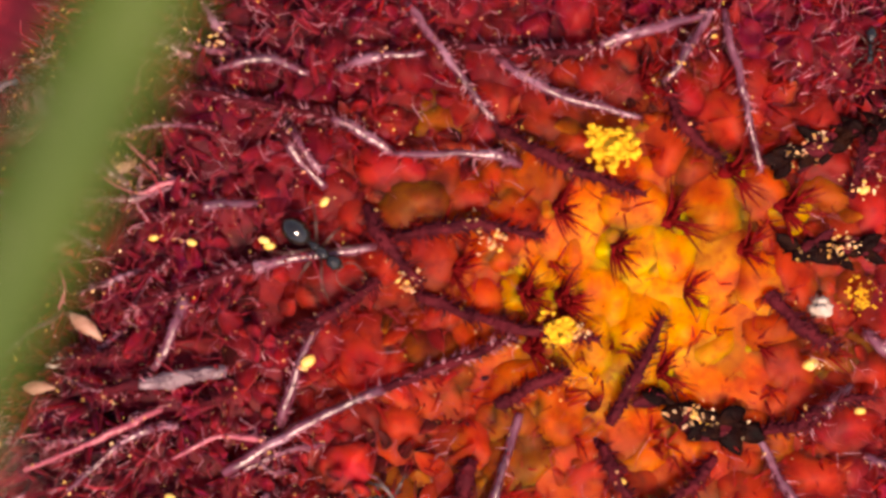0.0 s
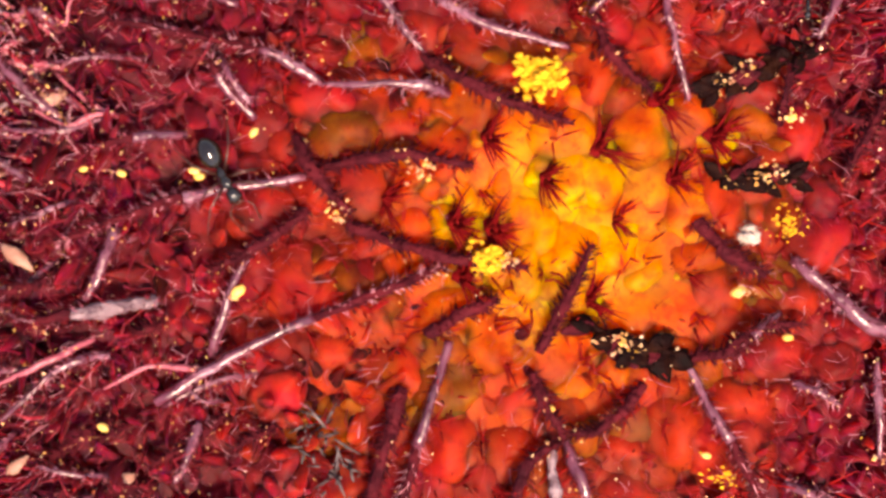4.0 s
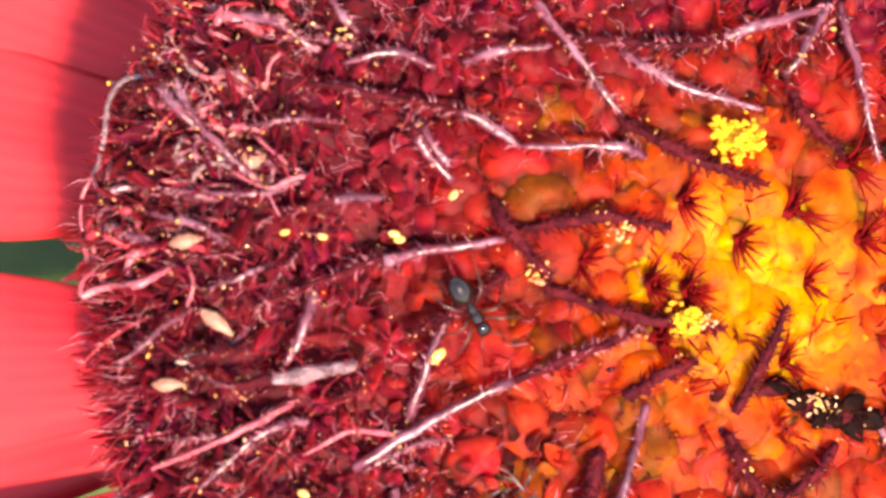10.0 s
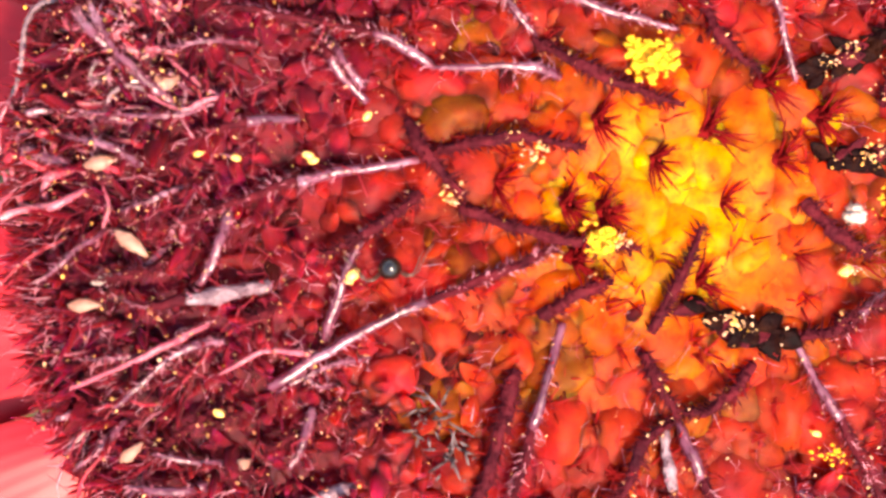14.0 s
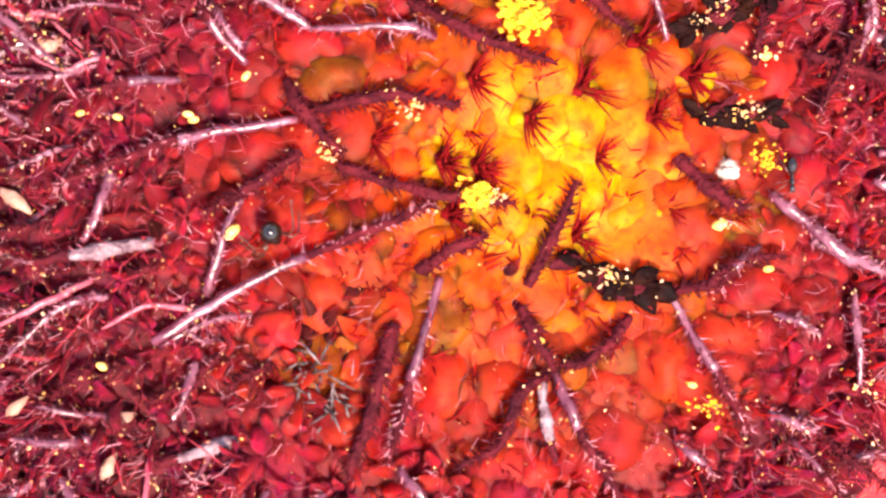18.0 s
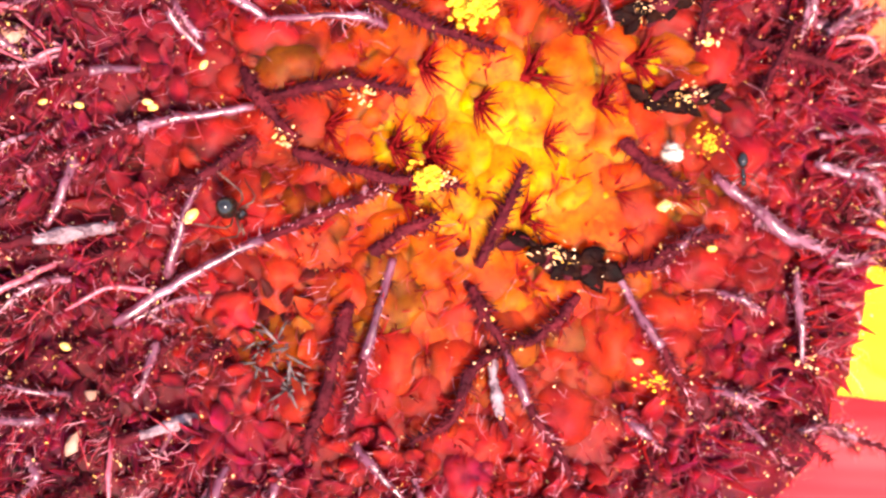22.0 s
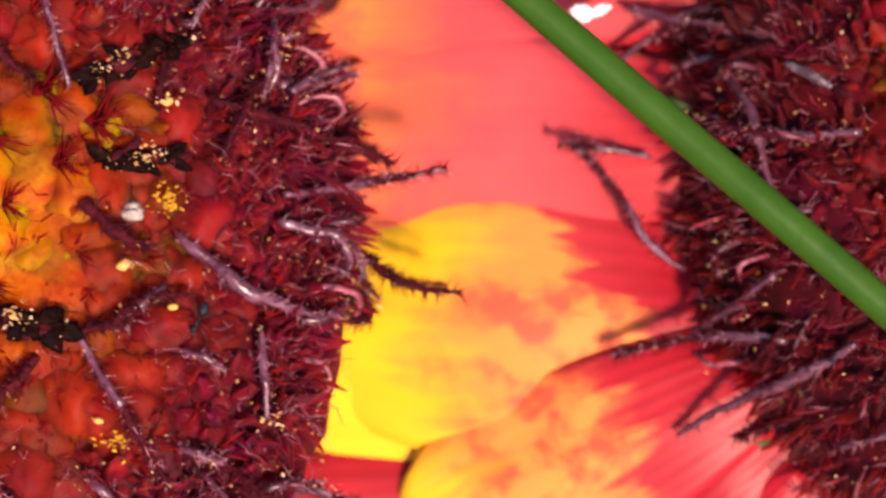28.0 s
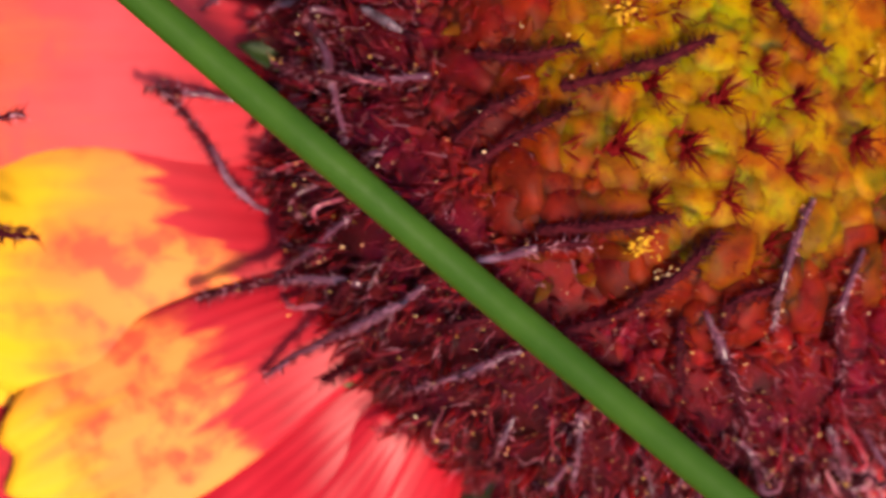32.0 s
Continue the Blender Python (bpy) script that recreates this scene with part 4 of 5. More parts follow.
def husk(x, y, turn, long, wide, mat, label, lift=0.5):
    """A dry pointed scale lying on the first head."""
    s = Shape()
    d = Vector((math.cos(radians(turn)), math.sin(radians(turn)), 0))
    c = ONE.top(x, y, lift)
    n = ONE.normal(c)
    d = (d - n * d.dot(n)).normalized()
    path = [d * long * f + n * 0.25 * math.sin(math.pi * (f + 0.5)) for f in (-0.5, -0.35, -0.15, 0.1, 0.3, 0.45, 0.5)]
    s.tube(path, [wide * f for f in (0.10, 0.34, 0.50, 0.44, 0.30, 0.14, 0.02)], 8, 0, 0.7)
    side = n.cross(d)
    s.v = [tuple(Vector(v) - n * 0.55 * Vector(v).dot(n)) for v in s.v]
    ob = new("husk", s.mesh("husk", mat))
    ob.location = at(*c)
    tagged(ob, label, "husk", "dry husks on the flower head")


receptacle(ONE)
receptacle(TWO)

# ---- the large styles, one by one ----
style(ONE, DARK, 0.2, (4.61, 4.67), (6.83, 3.48), (9.56, 2.45))
style(ONE, LILAC, 0.15, (1.84, 8.65), (3.27, 6.71), (4.73, 4.74))
style(ONE, MIX, 0.17, (1.44, 3.72), (0.19, 4.54), (-1.53, 5.06), (-5.36, 5.72))
style(ONE, LILAC, 0.17, (5.53, 3.44), (4.39, 3.73), (1.48, 3.71))
style(ONE, DARK, 0.22, (0.45, 2.11), (1.34, 0.71), (2.42, -0.46))
style(ONE, DARK, 0.19, (1.27, 0.98), (4.05, 1.46), (6.30, 1.12))
style(ONE, DARK, 0.2, (2.20, -0.84), (5.10, -1.78), (8.09, -2.16))
style(ONE, MIX, 0.19, (-3.96, -6.65), (-0.70, -4.69), (3.12, -3.07), (5.45, -2.15))
style(ONE, DARK, 0.19, (8.46, -4.92), (9.38, -3.19), (10.19, -1.40))
style(ONE, LILAC, 0.15, (11.98, 8.48), (12.64, 5.83), (13.26, 3.19))
style(ONE, LILAC, 0.16, (11.61, 8.48), (10.73, 6.90), (10.05, 6.05))
style(ONE, DARK, 0.18, (10.15, 6.07), (10.86, 4.64), (12.05, 3.56))
anther(ONE, 0.28, (17.79, 4.94), (15.40, 4.22), (13.55, 3.36))
style(ONE, LILAC, 0.16, (4.68, 6.85), (6.35, 5.84), (9.40, 4.92))
style(ONE, MIX, 0.17, (11.51, 8.40), (8.90, 7.61), (6.88, 7.02), (2.89, 7.27))
style(ONE, LILAC, 0.17, (-0.40, 6.50), (0.94, 6.84), (2.45, 6.99))
style(ONE, DARK, 0.24, (4.81, -4.38), (5.91, -3.70), (7.19, -3.24))
anther(ONE, 0.42, (10.02, -3.95), (11.42, -4.81), (13.28, -4.96))
style(ONE, DARK, 0.17, (13.28, -5.19), (14.55, -4.91), (15.31, -4.28), (17.06, -3.99))
style(ONE, GREY, 0.26, (-3.95, -3.26), (-5.58, -3.60), (-7.79, -3.93))
style(ONE, LILAC, 0.2, (-5.14, -0.98), (-5.40, -1.88), (-6.09, -3.25))
style(ONE, MIX, 0.18, (0.88, 0.75), (-2.03, 0.24), (-3.92, -0.20), (-7.00, -1.45))
style(ONE, LILAC, 0.18, (-2.13, -5.10), (-1.59, -3.31), (-0.74, -1.40))
style(ONE, LILAC, 0.14, (-5.40, -5.09), (-6.76, -5.42), (-8.82, -7.19))
style(ONE, PINK, 0.12, (-5.88, -4.54), (-7.78, -5.51), (-10.74, -6.74))
style(ONE, LILAC, 0.1, (-5.39, 2.69), (-7.13, 2.16), (-11.15, 2.44))
style(ONE, LILAC, 0.16, (-2.05, 4.70), (-1.44, 3.88), (-0.82, 3.07))
style(ONE, LILAC, 0.17, (-8.75, 8.25), (-6.29, 7.58), (-5.07, 6.71))
style(ONE, MIX, 0.17, (-2.95, 2.10), (-4.56, 2.00), (-6.23, 1.46))
anther(ONE, 0.28, (14.27, 0.71), (15.52, 0.76), (17.09, 0.79))
style(ONE, DARK, 0.26, (13.55, -0.69), (14.53, -1.70), (15.79, -2.51))
style(ONE, LILAC, 0.17, (-1.32, 6.25), (-2.61, 6.75), (-4.24, 6.37))
style(ONE, LILAC, 0.15, (-4.78, 8.46), (-4.18, 7.80), (-3.75, 7.28))
style(ONE, DARK, 0.17, (0.92, -0.34), (-0.50, -1.48), (-2.19, -2.41))
style(ONE, LILAC, 0.15, (-7.31, 8.07), (-6.19, 7.64), (-4.96, 6.74))
style(ONE, LILAC, 0.17, (-8.17, 3.76), (-9.58, 4.99), (-10.68, 6.16), (-11.76, 5.60))
style(ONE, LILAC, 0.17, (-6.93, 2.57), (-7.96, 3.47), (-9.03, 4.76), (-9.62, 5.90))
style(ONE, LILAC, 0.14, (-8.00, 0.59), (-9.01, 1.23), (-11.93, 1.85))
style(ONE, LILAC, 0.16, (-10.23, 0.67), (-11.42, 1.03), (-12.03, 1.57))
style(ONE, PINK, 0.13, (-9.75, -0.16), (-10.77, -0.71), (-12.07, -0.57), (-12.46, 0.85))
style(ONE, MIX, 0.17, (-0.81, 2.56), (-1.89, 4.00), (-2.17, 4.74))
style(ONE, DARK, 0.19, (9.26, -7.82), (8.16, -8.53), (7.42, -10.17), (6.03, -10.92))
style(ONE, MIX, 0.2, (9.35, -7.83), (10.14, -9.68), (11.61, -12.46))
style(ONE, GREY, 0.2, (8.85, -8.18), (9.03, -9.46), (9.30, -10.85))
style(ONE, DARK, 0.2, (8.26, -5.60), (8.72, -6.71), (9.35, -7.82))
style(ONE, DARK, 0.19, (11.83, -6.01), (10.68, -7.30), (9.45, -7.63))
style(ONE, MIX, 0.17, (13.28, -5.46), (14.68, -7.88), (16.29, -10.92))
style(ONE, MIX, 0.18, (5.56, -4.59), (4.94, -6.69), (4.22, -9.24), (3.76, -10.79))
style(ONE, DARK, 0.26, (4.00, -6.13), (3.44, -8.50), (2.48, -11.23))
style(ONE, LILAC, 0.17, (3.92, -10.76), (4.90, -11.80), (5.87, -13.00))
style(ONE, LILAC, 0.18, (-0.22, -11.67), (-0.64, -12.64), (-1.14, -13.65))
style(ONE, LILAC, 0.17, (-2.57, -7.30), (-2.81, -8.35), (-3.25, -9.21))
style(ONE, GREY, 0.22, (-1.29, -9.88), (-2.44, -10.36), (-3.97, -10.59))
style(ONE, LILAC, 0.18, (-5.98, -9.76), (-6.91, -9.91), (-8.47, -9.72))
style(ONE, PINK, 0.1, (-4.16, -10.55), (-4.19, -11.90), (-4.19, -12.89))
style(ONE, LILAC, 0.17, (1.62, -11.78), (1.37, -12.48), (1.07, -13.40))
style(ONE, LILAC, 0.17, (13.30, -10.19), (13.95, -10.73), (14.69, -11.47))
style(ONE, LILAC, 0.18, (-6.98, -11.05), (-6.62, -11.88), (-7.45, -12.54))
style(ONE, LILAC, 0.15, (6.12, -12.20), (6.43, -12.90), (6.71, -14.02))
style(ONE, PINK, 0.1, (-2.34, -5.68), (-3.96, -5.41), (-5.53, -6.18))
style(ONE, MIX, 0.18, (20.41, -0.61), (23.38, -0.12), (26.34, 0.44))
style(ONE, DARK, 0.2, (17.96, 2.85), (21.13, 1.81), (24.40, 0.56))
style(ONE, LILAC, 0.26, (16.71, -1.90), (19.19, -3.95), (21.82, -5.10))
style(ONE, LILAC, 0.2, (21.38, -2.12), (22.76, -2.40), (23.16, -3.80))
style(ONE, DARK, 0.16, (23.21, -2.66), (24.40, -3.66), (26.71, -4.24))
style(ONE, DARK, 0.17, (22.17, -4.01), (23.21, -4.26), (23.27, -4.93), (22.57, -5.11))
style(ONE, LILAC, 0.24, (20.48, 3.36), (21.85, 3.65), (23.20, 4.02))
style(ONE, LILAC, 0.17, (18.33, 7.51), (18.01, 6.42), (17.46, 5.32))
style(ONE, LILAC, 0.16, (20.05, 7.08), (20.33, 5.07), (19.90, 2.92))
style(ONE, LILAC, 0.15, (22.17, 7.25), (21.53, 6.46), (20.16, 6.01))
style(ONE, LILAC, 0.15, (19.53, -5.25), (19.60, -7.13), (19.61, -8.62))
style(ONE, LILAC, 0.15, (16.79, -6.02), (17.58, -6.27), (18.33, -6.73))
style(ONE, LILAC, 0.16, (16.50, -9.37), (17.28, -9.64), (18.12, -10.05))
style(ONE, MIX, 0.16, (16.28, -3.68), (15.33, -4.44), (14.73, -5.21))
style(ONE, DARK, 0.17, (21.57, 2.44), (22.54, 2.63), (22.93, 2.01), (22.30, 1.39))
style(ONE, LILAC, 0.16, (20.88, -5.13), (22.04, -4.82), (22.82, -4.27))
style(ONE, DARK, 0.14, (18.31, 0.65), (19.12, 2.20), (19.72, 3.42))
style(ONE, DARK, 0.12, (16.22, 2.47), (16.36, 3.42), (16.65, 4.42))
style(ONE, MIX, 0.15, (20.02, -10.66), (21.68, -11.30), (23.14, -11.92))
style(ONE, LILAC, 0.15, (16.88, -9.46), (17.47, -9.74), (18.19, -9.89))
style(ONE, LILAC, 0.14, (18.93, -11.04), (20.00, -10.82), (21.50, -10.79))
style(TWO, DARK, 0.2, (45.68, 0.21), (48.93, 0.85), (51.52, 1.86))
style(TWO, DARK, 0.17, (42.31, -2.41), (44.11, -1.50), (46.03, -0.57))
style(TWO, DARK, 0.2, (44.58, -4.89), (47.13, -4.88), (49.51, -4.61))
style(TWO, MIX, 0.17, (42.55, -5.86), (44.50, -5.55), (46.42, -5.44))
style(TWO, DARK, 0.18, (45.45, -8.59), (47.63, -7.89), (49.71, -6.59), (51.14, -5.23))
style(TWO, MIX, 0.16, (41.10, 0.91), (38.27, 1.02), (35.42, 1.80))
style(TWO, LILAC, 0.19, (36.69, 3.99), (37.50, 1.76), (38.00, -1.34))
style(TWO, LILAC, 0.18, (37.94, -3.99), (36.57, -5.01), (35.17, -5.97))
style(TWO, MIX, 0.17, (38.35, -6.37), (35.49, -6.10), (32.26, -6.56))
style(TWO, LILAC, 0.19, (40.63, -6.68), (38.49, -7.82), (36.67, -8.53), (34.58, -9.61))
style(TWO, DARK, 0.15, (42.75, 1.63), (44.49, 1.31), (46.46, 1.69))
style(TWO, LILAC, 0.17, (43.94, -9.08), (42.00, -9.83), (39.93, -10.40))
style(TWO, LILAC, 0.15, (43.66, -11.51), (43.18, -12.57), (42.78, -13.31))
style(TWO, MIX, 0.18, (50.57, -8.02), (51.30, -9.88), (52.33, -12.50))
style(TWO, LILAC, 0.16, (54.84, -4.10), (53.54, -6.74), (53.05, -8.85))
style(TWO, MIX, 0.16, (56.79, -6.01), (55.68, -8.45), (55.98, -11.15))
style(TWO, DARK, 0.15, (53.59, -7.34), (51.76, -7.68), (51.09, -8.66))
style(TWO, DARK, 0.18, (53.97, 3.29), (54.82, 1.92), (55.81, 1.34))
style(TWO, LILAC, 0.15, (46.02, -11.46), (45.94, -12.68), (45.81, -14.27))
style(TWO, DARK, 0.15, (49.78, -8.19), (49.52, -9.79), (49.76, -11.23))
style(TWO, GREY, 0.17, (38.84, 3.73), (39.79, 2.88), (40.86, 2.22))
style(TWO, LILAC, 0.15, (55.56, -12.49), (55.99, -13.47), (56.73, -14.74))
style(TWO, DARK, 0.15, (41.76, -1.52), (42.97, -0.62), (44.43, 0.13))
style(TWO, LILAC, 0.14, (51.87, -12.80), (52.46, -13.45), (53.23, -14.36))
stray_styles(ONE, 165, 7000, 42)
rim_styles(ONE, 190, -75, 62, 7300, 0.6)
stray_styles(ONE, 80, 9000, 50, 0.5)
stray_styles(TWO, 60, 9300, 46, 0.5)
rim_styles(ONE, 80, 120, 240, 7600, 1.3)
rim_styles(TWO, 70, 120, 240, 7800)
free_style(ONE, DARK, 0.1, (21.19, -1.38, -5.40), (22.02, -1.61, -5.60), (22.95, -2.34, -5.60), (23.79, -3.02, -5.40), (24.84, -3.55, -5.20), (26.16, -3.72, -5.00))
free_style(ONE, DARK, 0.2, (20.36, 3.10, -4.40), (21.76, 2.46, -5.40), (22.77, 1.93, -6.00), (23.85, 1.37, -6.00))
free_style(ONE, MIX, 0.12, (21.16, -4.29, -4.30), (22.00, -3.78, -4.60), (22.83, -3.86, -4.90), (23.09, -4.33, -5.20), (22.76, -4.90, -5.40), (22.17, -4.79, -5.40))
free_style(ONE, MIX, 0.16, (20.63, -1.44, -4.30), (21.85, -1.46, -5.00), (22.57, -1.95, -5.40), (22.76, -2.74, -5.80), (22.32, -3.32, -6.00))
free_style(ONE, MIX, 0.2, (20.35, 3.97, -5.00), (21.25, 4.46, -6.00), (21.95, 4.70, -7.00), (22.67, 5.01, -7.20))
free_style(ONE, MIX, 0.08, (21.11, 3.55, -6.00), (21.95, 3.70, -6.40), (22.46, 3.32, -6.80), (22.11, 2.87, -6.80), (21.37, 2.99, -6.60))
free_style(ONE, LILAC, 0.15, (19.91, -5.48, -2.40), (19.55, -6.94, -2.80), (19.48, -9.42, -3.40), (19.82, -11.58, -4.60))
free_style(ONE, MIX, 0.15, (19.70, -11.17, -5.00), (21.00, -11.34, -6.00), (22.15, -11.96, -6.40))
free_style(ONE, LILAC, 0.16, (19.77, 6.96, -5.00), (20.16, 5.32, -4.20), (19.91, 3.64, -3.00))
free_style(ONE, DARK, 0.16, (18.52, 2.72, -1.60), (20.05, 2.79, -3.00), (21.22, 2.74, -4.00))
free_style(ONE, LILAC, 0.18, (19.77, -5.92, -2.60), (20.10, -5.32, -2.60), (20.90, -5.13, -3.00))
free_style(TWO, MIX, 0.12, (34.12, 0.86, -5.50), (32.63, 1.18, -5.50), (31.56, 1.34, -5.40), (30.61, 1.44, -5.20))
free_style(TWO, MIX, 0.13, (35.17, -3.51, -5.00), (33.93, -2.61, -5.00), (32.94, -0.86, -5.00), (32.04, 0.46, -5.00), (31.32, 1.24, -5.00))
free_style(TWO, LILAC, 0.14, (33.54, 6.59, -6.00), (35.38, 5.92, -5.00), (36.60, 5.60, -4.40), (37.72, 4.84, -4.20))
free_style(TWO, MIX, 0.13, (32.82, 4.49, -6.40), (34.33, 5.41, -5.60), (35.59, 5.80, -5.00))
free_style(ONE, SLATE, 0.10, (-9.56, 4.90, 4.20), (-9.62, 5.56, 4.15), (-10.28, 5.95, 4.10), (-11.34, 5.90, 4.05), (-11.85, 5.14, 4.00), (-12.04, 3.94, 3.95), (-12.33, 2.84, 3.90), (-12.79, 1.96, 3.85), (-12.70, 0.52, 3.80), (-12.28, -0.59, 3.75), (-11.40, -0.87, 3.70), (-10.40, -0.43, 3.65), (-9.96, 0.18, 3.60))
free_style(ONE, SLATE, 0.10, (-7.93, 0.63, 4.80), (-8.61, 1.06, 4.63), (-9.61, 1.39, 4.46), (-10.96, 1.40, 4.29), (-11.92, 1.71, 4.11), (-12.12, 1.29, 3.94), (-11.60, 0.63, 3.77), (-10.62, 0.34, 3.60))
free_style(ONE, SLATE, 0.07, (-7.68, 2.96, 5.00), (-8.39, 3.18, 4.96), (-8.99, 2.81, 4.92), (-8.84, 2.37, 4.88), (-8.24, 2.48, 4.84), (-7.70, 2.42, 4.80))
free_style(ONE, PINK, 0.08, (-10.13, 2.60, 4.60), (-9.36, 2.54, 4.67), (-8.69, 2.24, 4.73), (-7.92, 2.15, 4.80))
free_style(ONE, PINK, 0.09, (-5.21, 2.78, 5.20), (-5.92, 2.66, 5.20), (-6.46, 2.36, 5.20), (-7.11, 2.52, 5.20), (-7.76, 2.90, 5.20))
free_style(ONE, SLATE, 0.09, (-9.44, 6.73, 4.60), (-9.22, 6.24, 4.67), (-8.56, 5.91, 4.73), (-7.78, 6.06, 4.80))
free_style(ONE, PINK, 0.07, (-7.13, 5.89, 4.80), (-6.74, 5.61, 4.93), (-6.56, 6.25, 5.07), (-6.22, 6.68, 5.20))
free_style(ONE, PINK, 0.07, (-9.25, -0.02, 4.80), (-9.03, -0.79, 4.87), (-9.41, -1.87, 4.93), (-9.35, -2.31, 5.00))
free_style(ONE, LILAC, 0.20, (20.23, -1.52, 0.40), (21.18, -1.79, 0.07), (22.14, -2.01, -0.27), (22.70, -2.64, -0.60), (22.56, -3.29, -0.93), (21.72, -3.63, -1.27), (20.85, -3.53, -1.60))
free_style(ONE, PINK, 0.14, (21.07, -3.98, -0.40), (22.12, -3.91, -0.72), (22.84, -4.11, -1.04), (23.00, -4.48, -1.36), (22.72, -4.84, -1.68), (22.25, -4.63, -2.00))
free_style(ONE, PINK, 0.11, (20.98, 2.73, -0.60), (21.73, 3.03, -0.80), (22.41, 2.95, -1.00), (22.66, 2.49, -1.20), (22.19, 2.17, -1.40), (21.46, 2.29, -1.60))
free_style(ONE, LILAC, 0.20, (20.80, 3.10, 0.20), (21.74, 3.67, -0.60), (22.77, 4.21, -1.40))
free_style(ONE, PINK, 0.14, (20.44, 5.03, -0.40), (21.48, 4.65, -0.67), (21.92, 4.15, -0.93), (21.18, 3.75, -1.20))
free_style(ONE, PINK, 0.10, (20.87, -6.36, -0.60), (21.62, -6.67, -1.00), (21.77, -7.42, -1.40), (21.18, -7.86, -1.80))
free_style(ONE, LILAC, 0.22, (18.13, -3.51, 0.60), (20.16, -4.50, -0.10), (22.09, -5.13, -0.80))
free_style(ONE, LILAC, 0.16, (20.26, 4.93, 0.40), (20.38, 3.91, 0.30), (20.07, 3.05, 0.20))
stray_styles(TWO, 90, 8000, 50)
loose_hairs(ONE, 2300, 28, 7700)
loose_hairs(ONE, 1500, 16, 7710, 52)
loose_hairs(TWO, 750, 42, 7900)

# ---- ray petals ----
ring_of_rays(CALYX, 24, 162, 19, 8.0, -2.5, (), (0.95, 1.0, 0.2), 300, 175)
ring_of_rays(TWO, 16, 8, 17, 8.0, -3.0, ((138, 222),), (0.42, 1.0, 0.4), 400)
ray(TWO, (38.5, 8.8, -6.6), (20.2, 9.6, -11.0), 9.0, 1.2, (0.80, 0.35, 0.45), 501)
ray(TWO, (38.6, 5.4, -8.0), (19.2, 5.6, -12.4), 8.0, 0.8, (0.90, 0.35, 0.30), 506)
ray(TWO, (38.2, 1.4, -6.0), (20.6, 2.0, -11.1), 8.8, 1.4, (0.84, 0.25, 0.60), 502)
ray(TWO, (36.6, -11.6, -9.0), (17.6, -11.0, -11.4), 8.6, 0.6, (1.6, 0.4, 0.1), 510)
ray(TWO, (37.8, -7.4, -7.6), (18.2, -7.8, -11.0), 5.8, 0.6, (0.25, 1.0, 0.10), 503)
ray(TWO, (38.8, -5.4, -6.0), (20.0, -4.9, -10.8), 10.2, 1.6, (0.28, 0.97, 0.25, 0.42), 504, 0.04, 0.45, 0.55)
ray(TWO, (39.2, -6.8, -5.2), (24.2, -13.6, -10.0), 7.4, 1.3, (0.46, 0.9, 0.1, -0.25), 507, 0.05)
ray(TWO, (39.6, -9.0, -6.2), (29.6, -15.8, -10.4), 6.4, 0.9, (1.1, 0.6, 0.0), 508)
ray(TWO, (39.4, -11.2, -6.6), (32.0, -18.4, -11.2), 6.2, 1.0, (1.2, 0.5, 0.0), 509)
greenery(CALYX, 600)
greenery(TWO, 700)
blade_of_leaf(TWO, (38.6, 1.6, -8.0), (34.2, 3.0, -5.6), 1.5, 801, "bract")
blade_of_leaf(TWO, (40.6, -8.6, -8.0), (37.2, -10.2, -6.0), 1.4, 802, "bract")
blade_of_leaf(CALYX, (-7.6, -9.2, -4.0), (-10.9, -11.2, -1.4), 1.9, 800, "bract")

# ---- pollen ----
for k, (x, y, wide, grains) in enumerate(((8.52, 3.96, 1.05, 70), (6.74, -1.94, 0.75, 34), (7.43, -1.96, 0.45, 8), (2.00, -0.42, 0.45, 9), (10.98, -4.57, 0.45, 8), (16.47, -0.73, 0.6, 22), (15.82, 0.87, 0.45, 8), (14.97, -2.99, 0.28, 4), (20.66, 4.49, 0.3, 5), (-1.29, -3.09, 0.3, 4), (-4.28, 7.33, 0.3, 4), (16.65, 2.77, 0.4, 6), (19.87, -8.51, 0.4, 6), (14.39, -9.11, 0.6, 10), (4.71, 0.98, 0.45, 9), (15.06, 4.27, 0.4, 5))):
    pollen_heap(ONE, x, y, wide, grains, 0.85, 900 + k)
for k, (x, y, wide, grains) in enumerate(((48.2, 2.8, 0.6, 22), (48.25, -5.6, 0.6, 22), (58.1, 1.0, 0.6, 22), (49.0, -6.7, 0.4, 7))):
    pollen_heap(TWO, x, y, wide, grains, 0.7, 950 + k)
for k, (x, y, long) in enumerate(((-1.23, -2.99, 0.30), (-5.50, -7.38, 0.22), (-0.72, 2.16, 0.20), (-2.63, 0.90, 0.20), (-4.90, 0.82, 0.18), (14.90, -2.97, 0.28), (16.60, 2.70, 0.20), (8.82, -6.75, 0.20), (13.90, -8.32, 0.18), (-2.46, 0.72, 0.20), (-6.09, 0.95, 0.16), (16.53, -4.47, 0.20))):
    drop = Shape()
    q = random.Random(k).uniform(-0.6, 0.9)
    c = ONE.local(ONE.top(x, y, 0.85))
    drop.lump(c, ((long * math.cos(q), long * math.sin(q), 0), (-0.62 * long * math.sin(q), 0.62 * long * math.cos(q), 0), (0, 0, 0.5 * long)), 0, 7, 10, 0.12, k)
    part("pollen_drop", drop.mesh("pollen_drop", PALE_POLLEN), ONE.thing, None, "pale yellow oval drop of pollen")
wisps(ONE, 190, 43)
wisps(TWO, 110, 44)
pollen_dust(ONE, 7500, 3600, 41)
pollen_dust(TWO, 2400, 2200, 42)
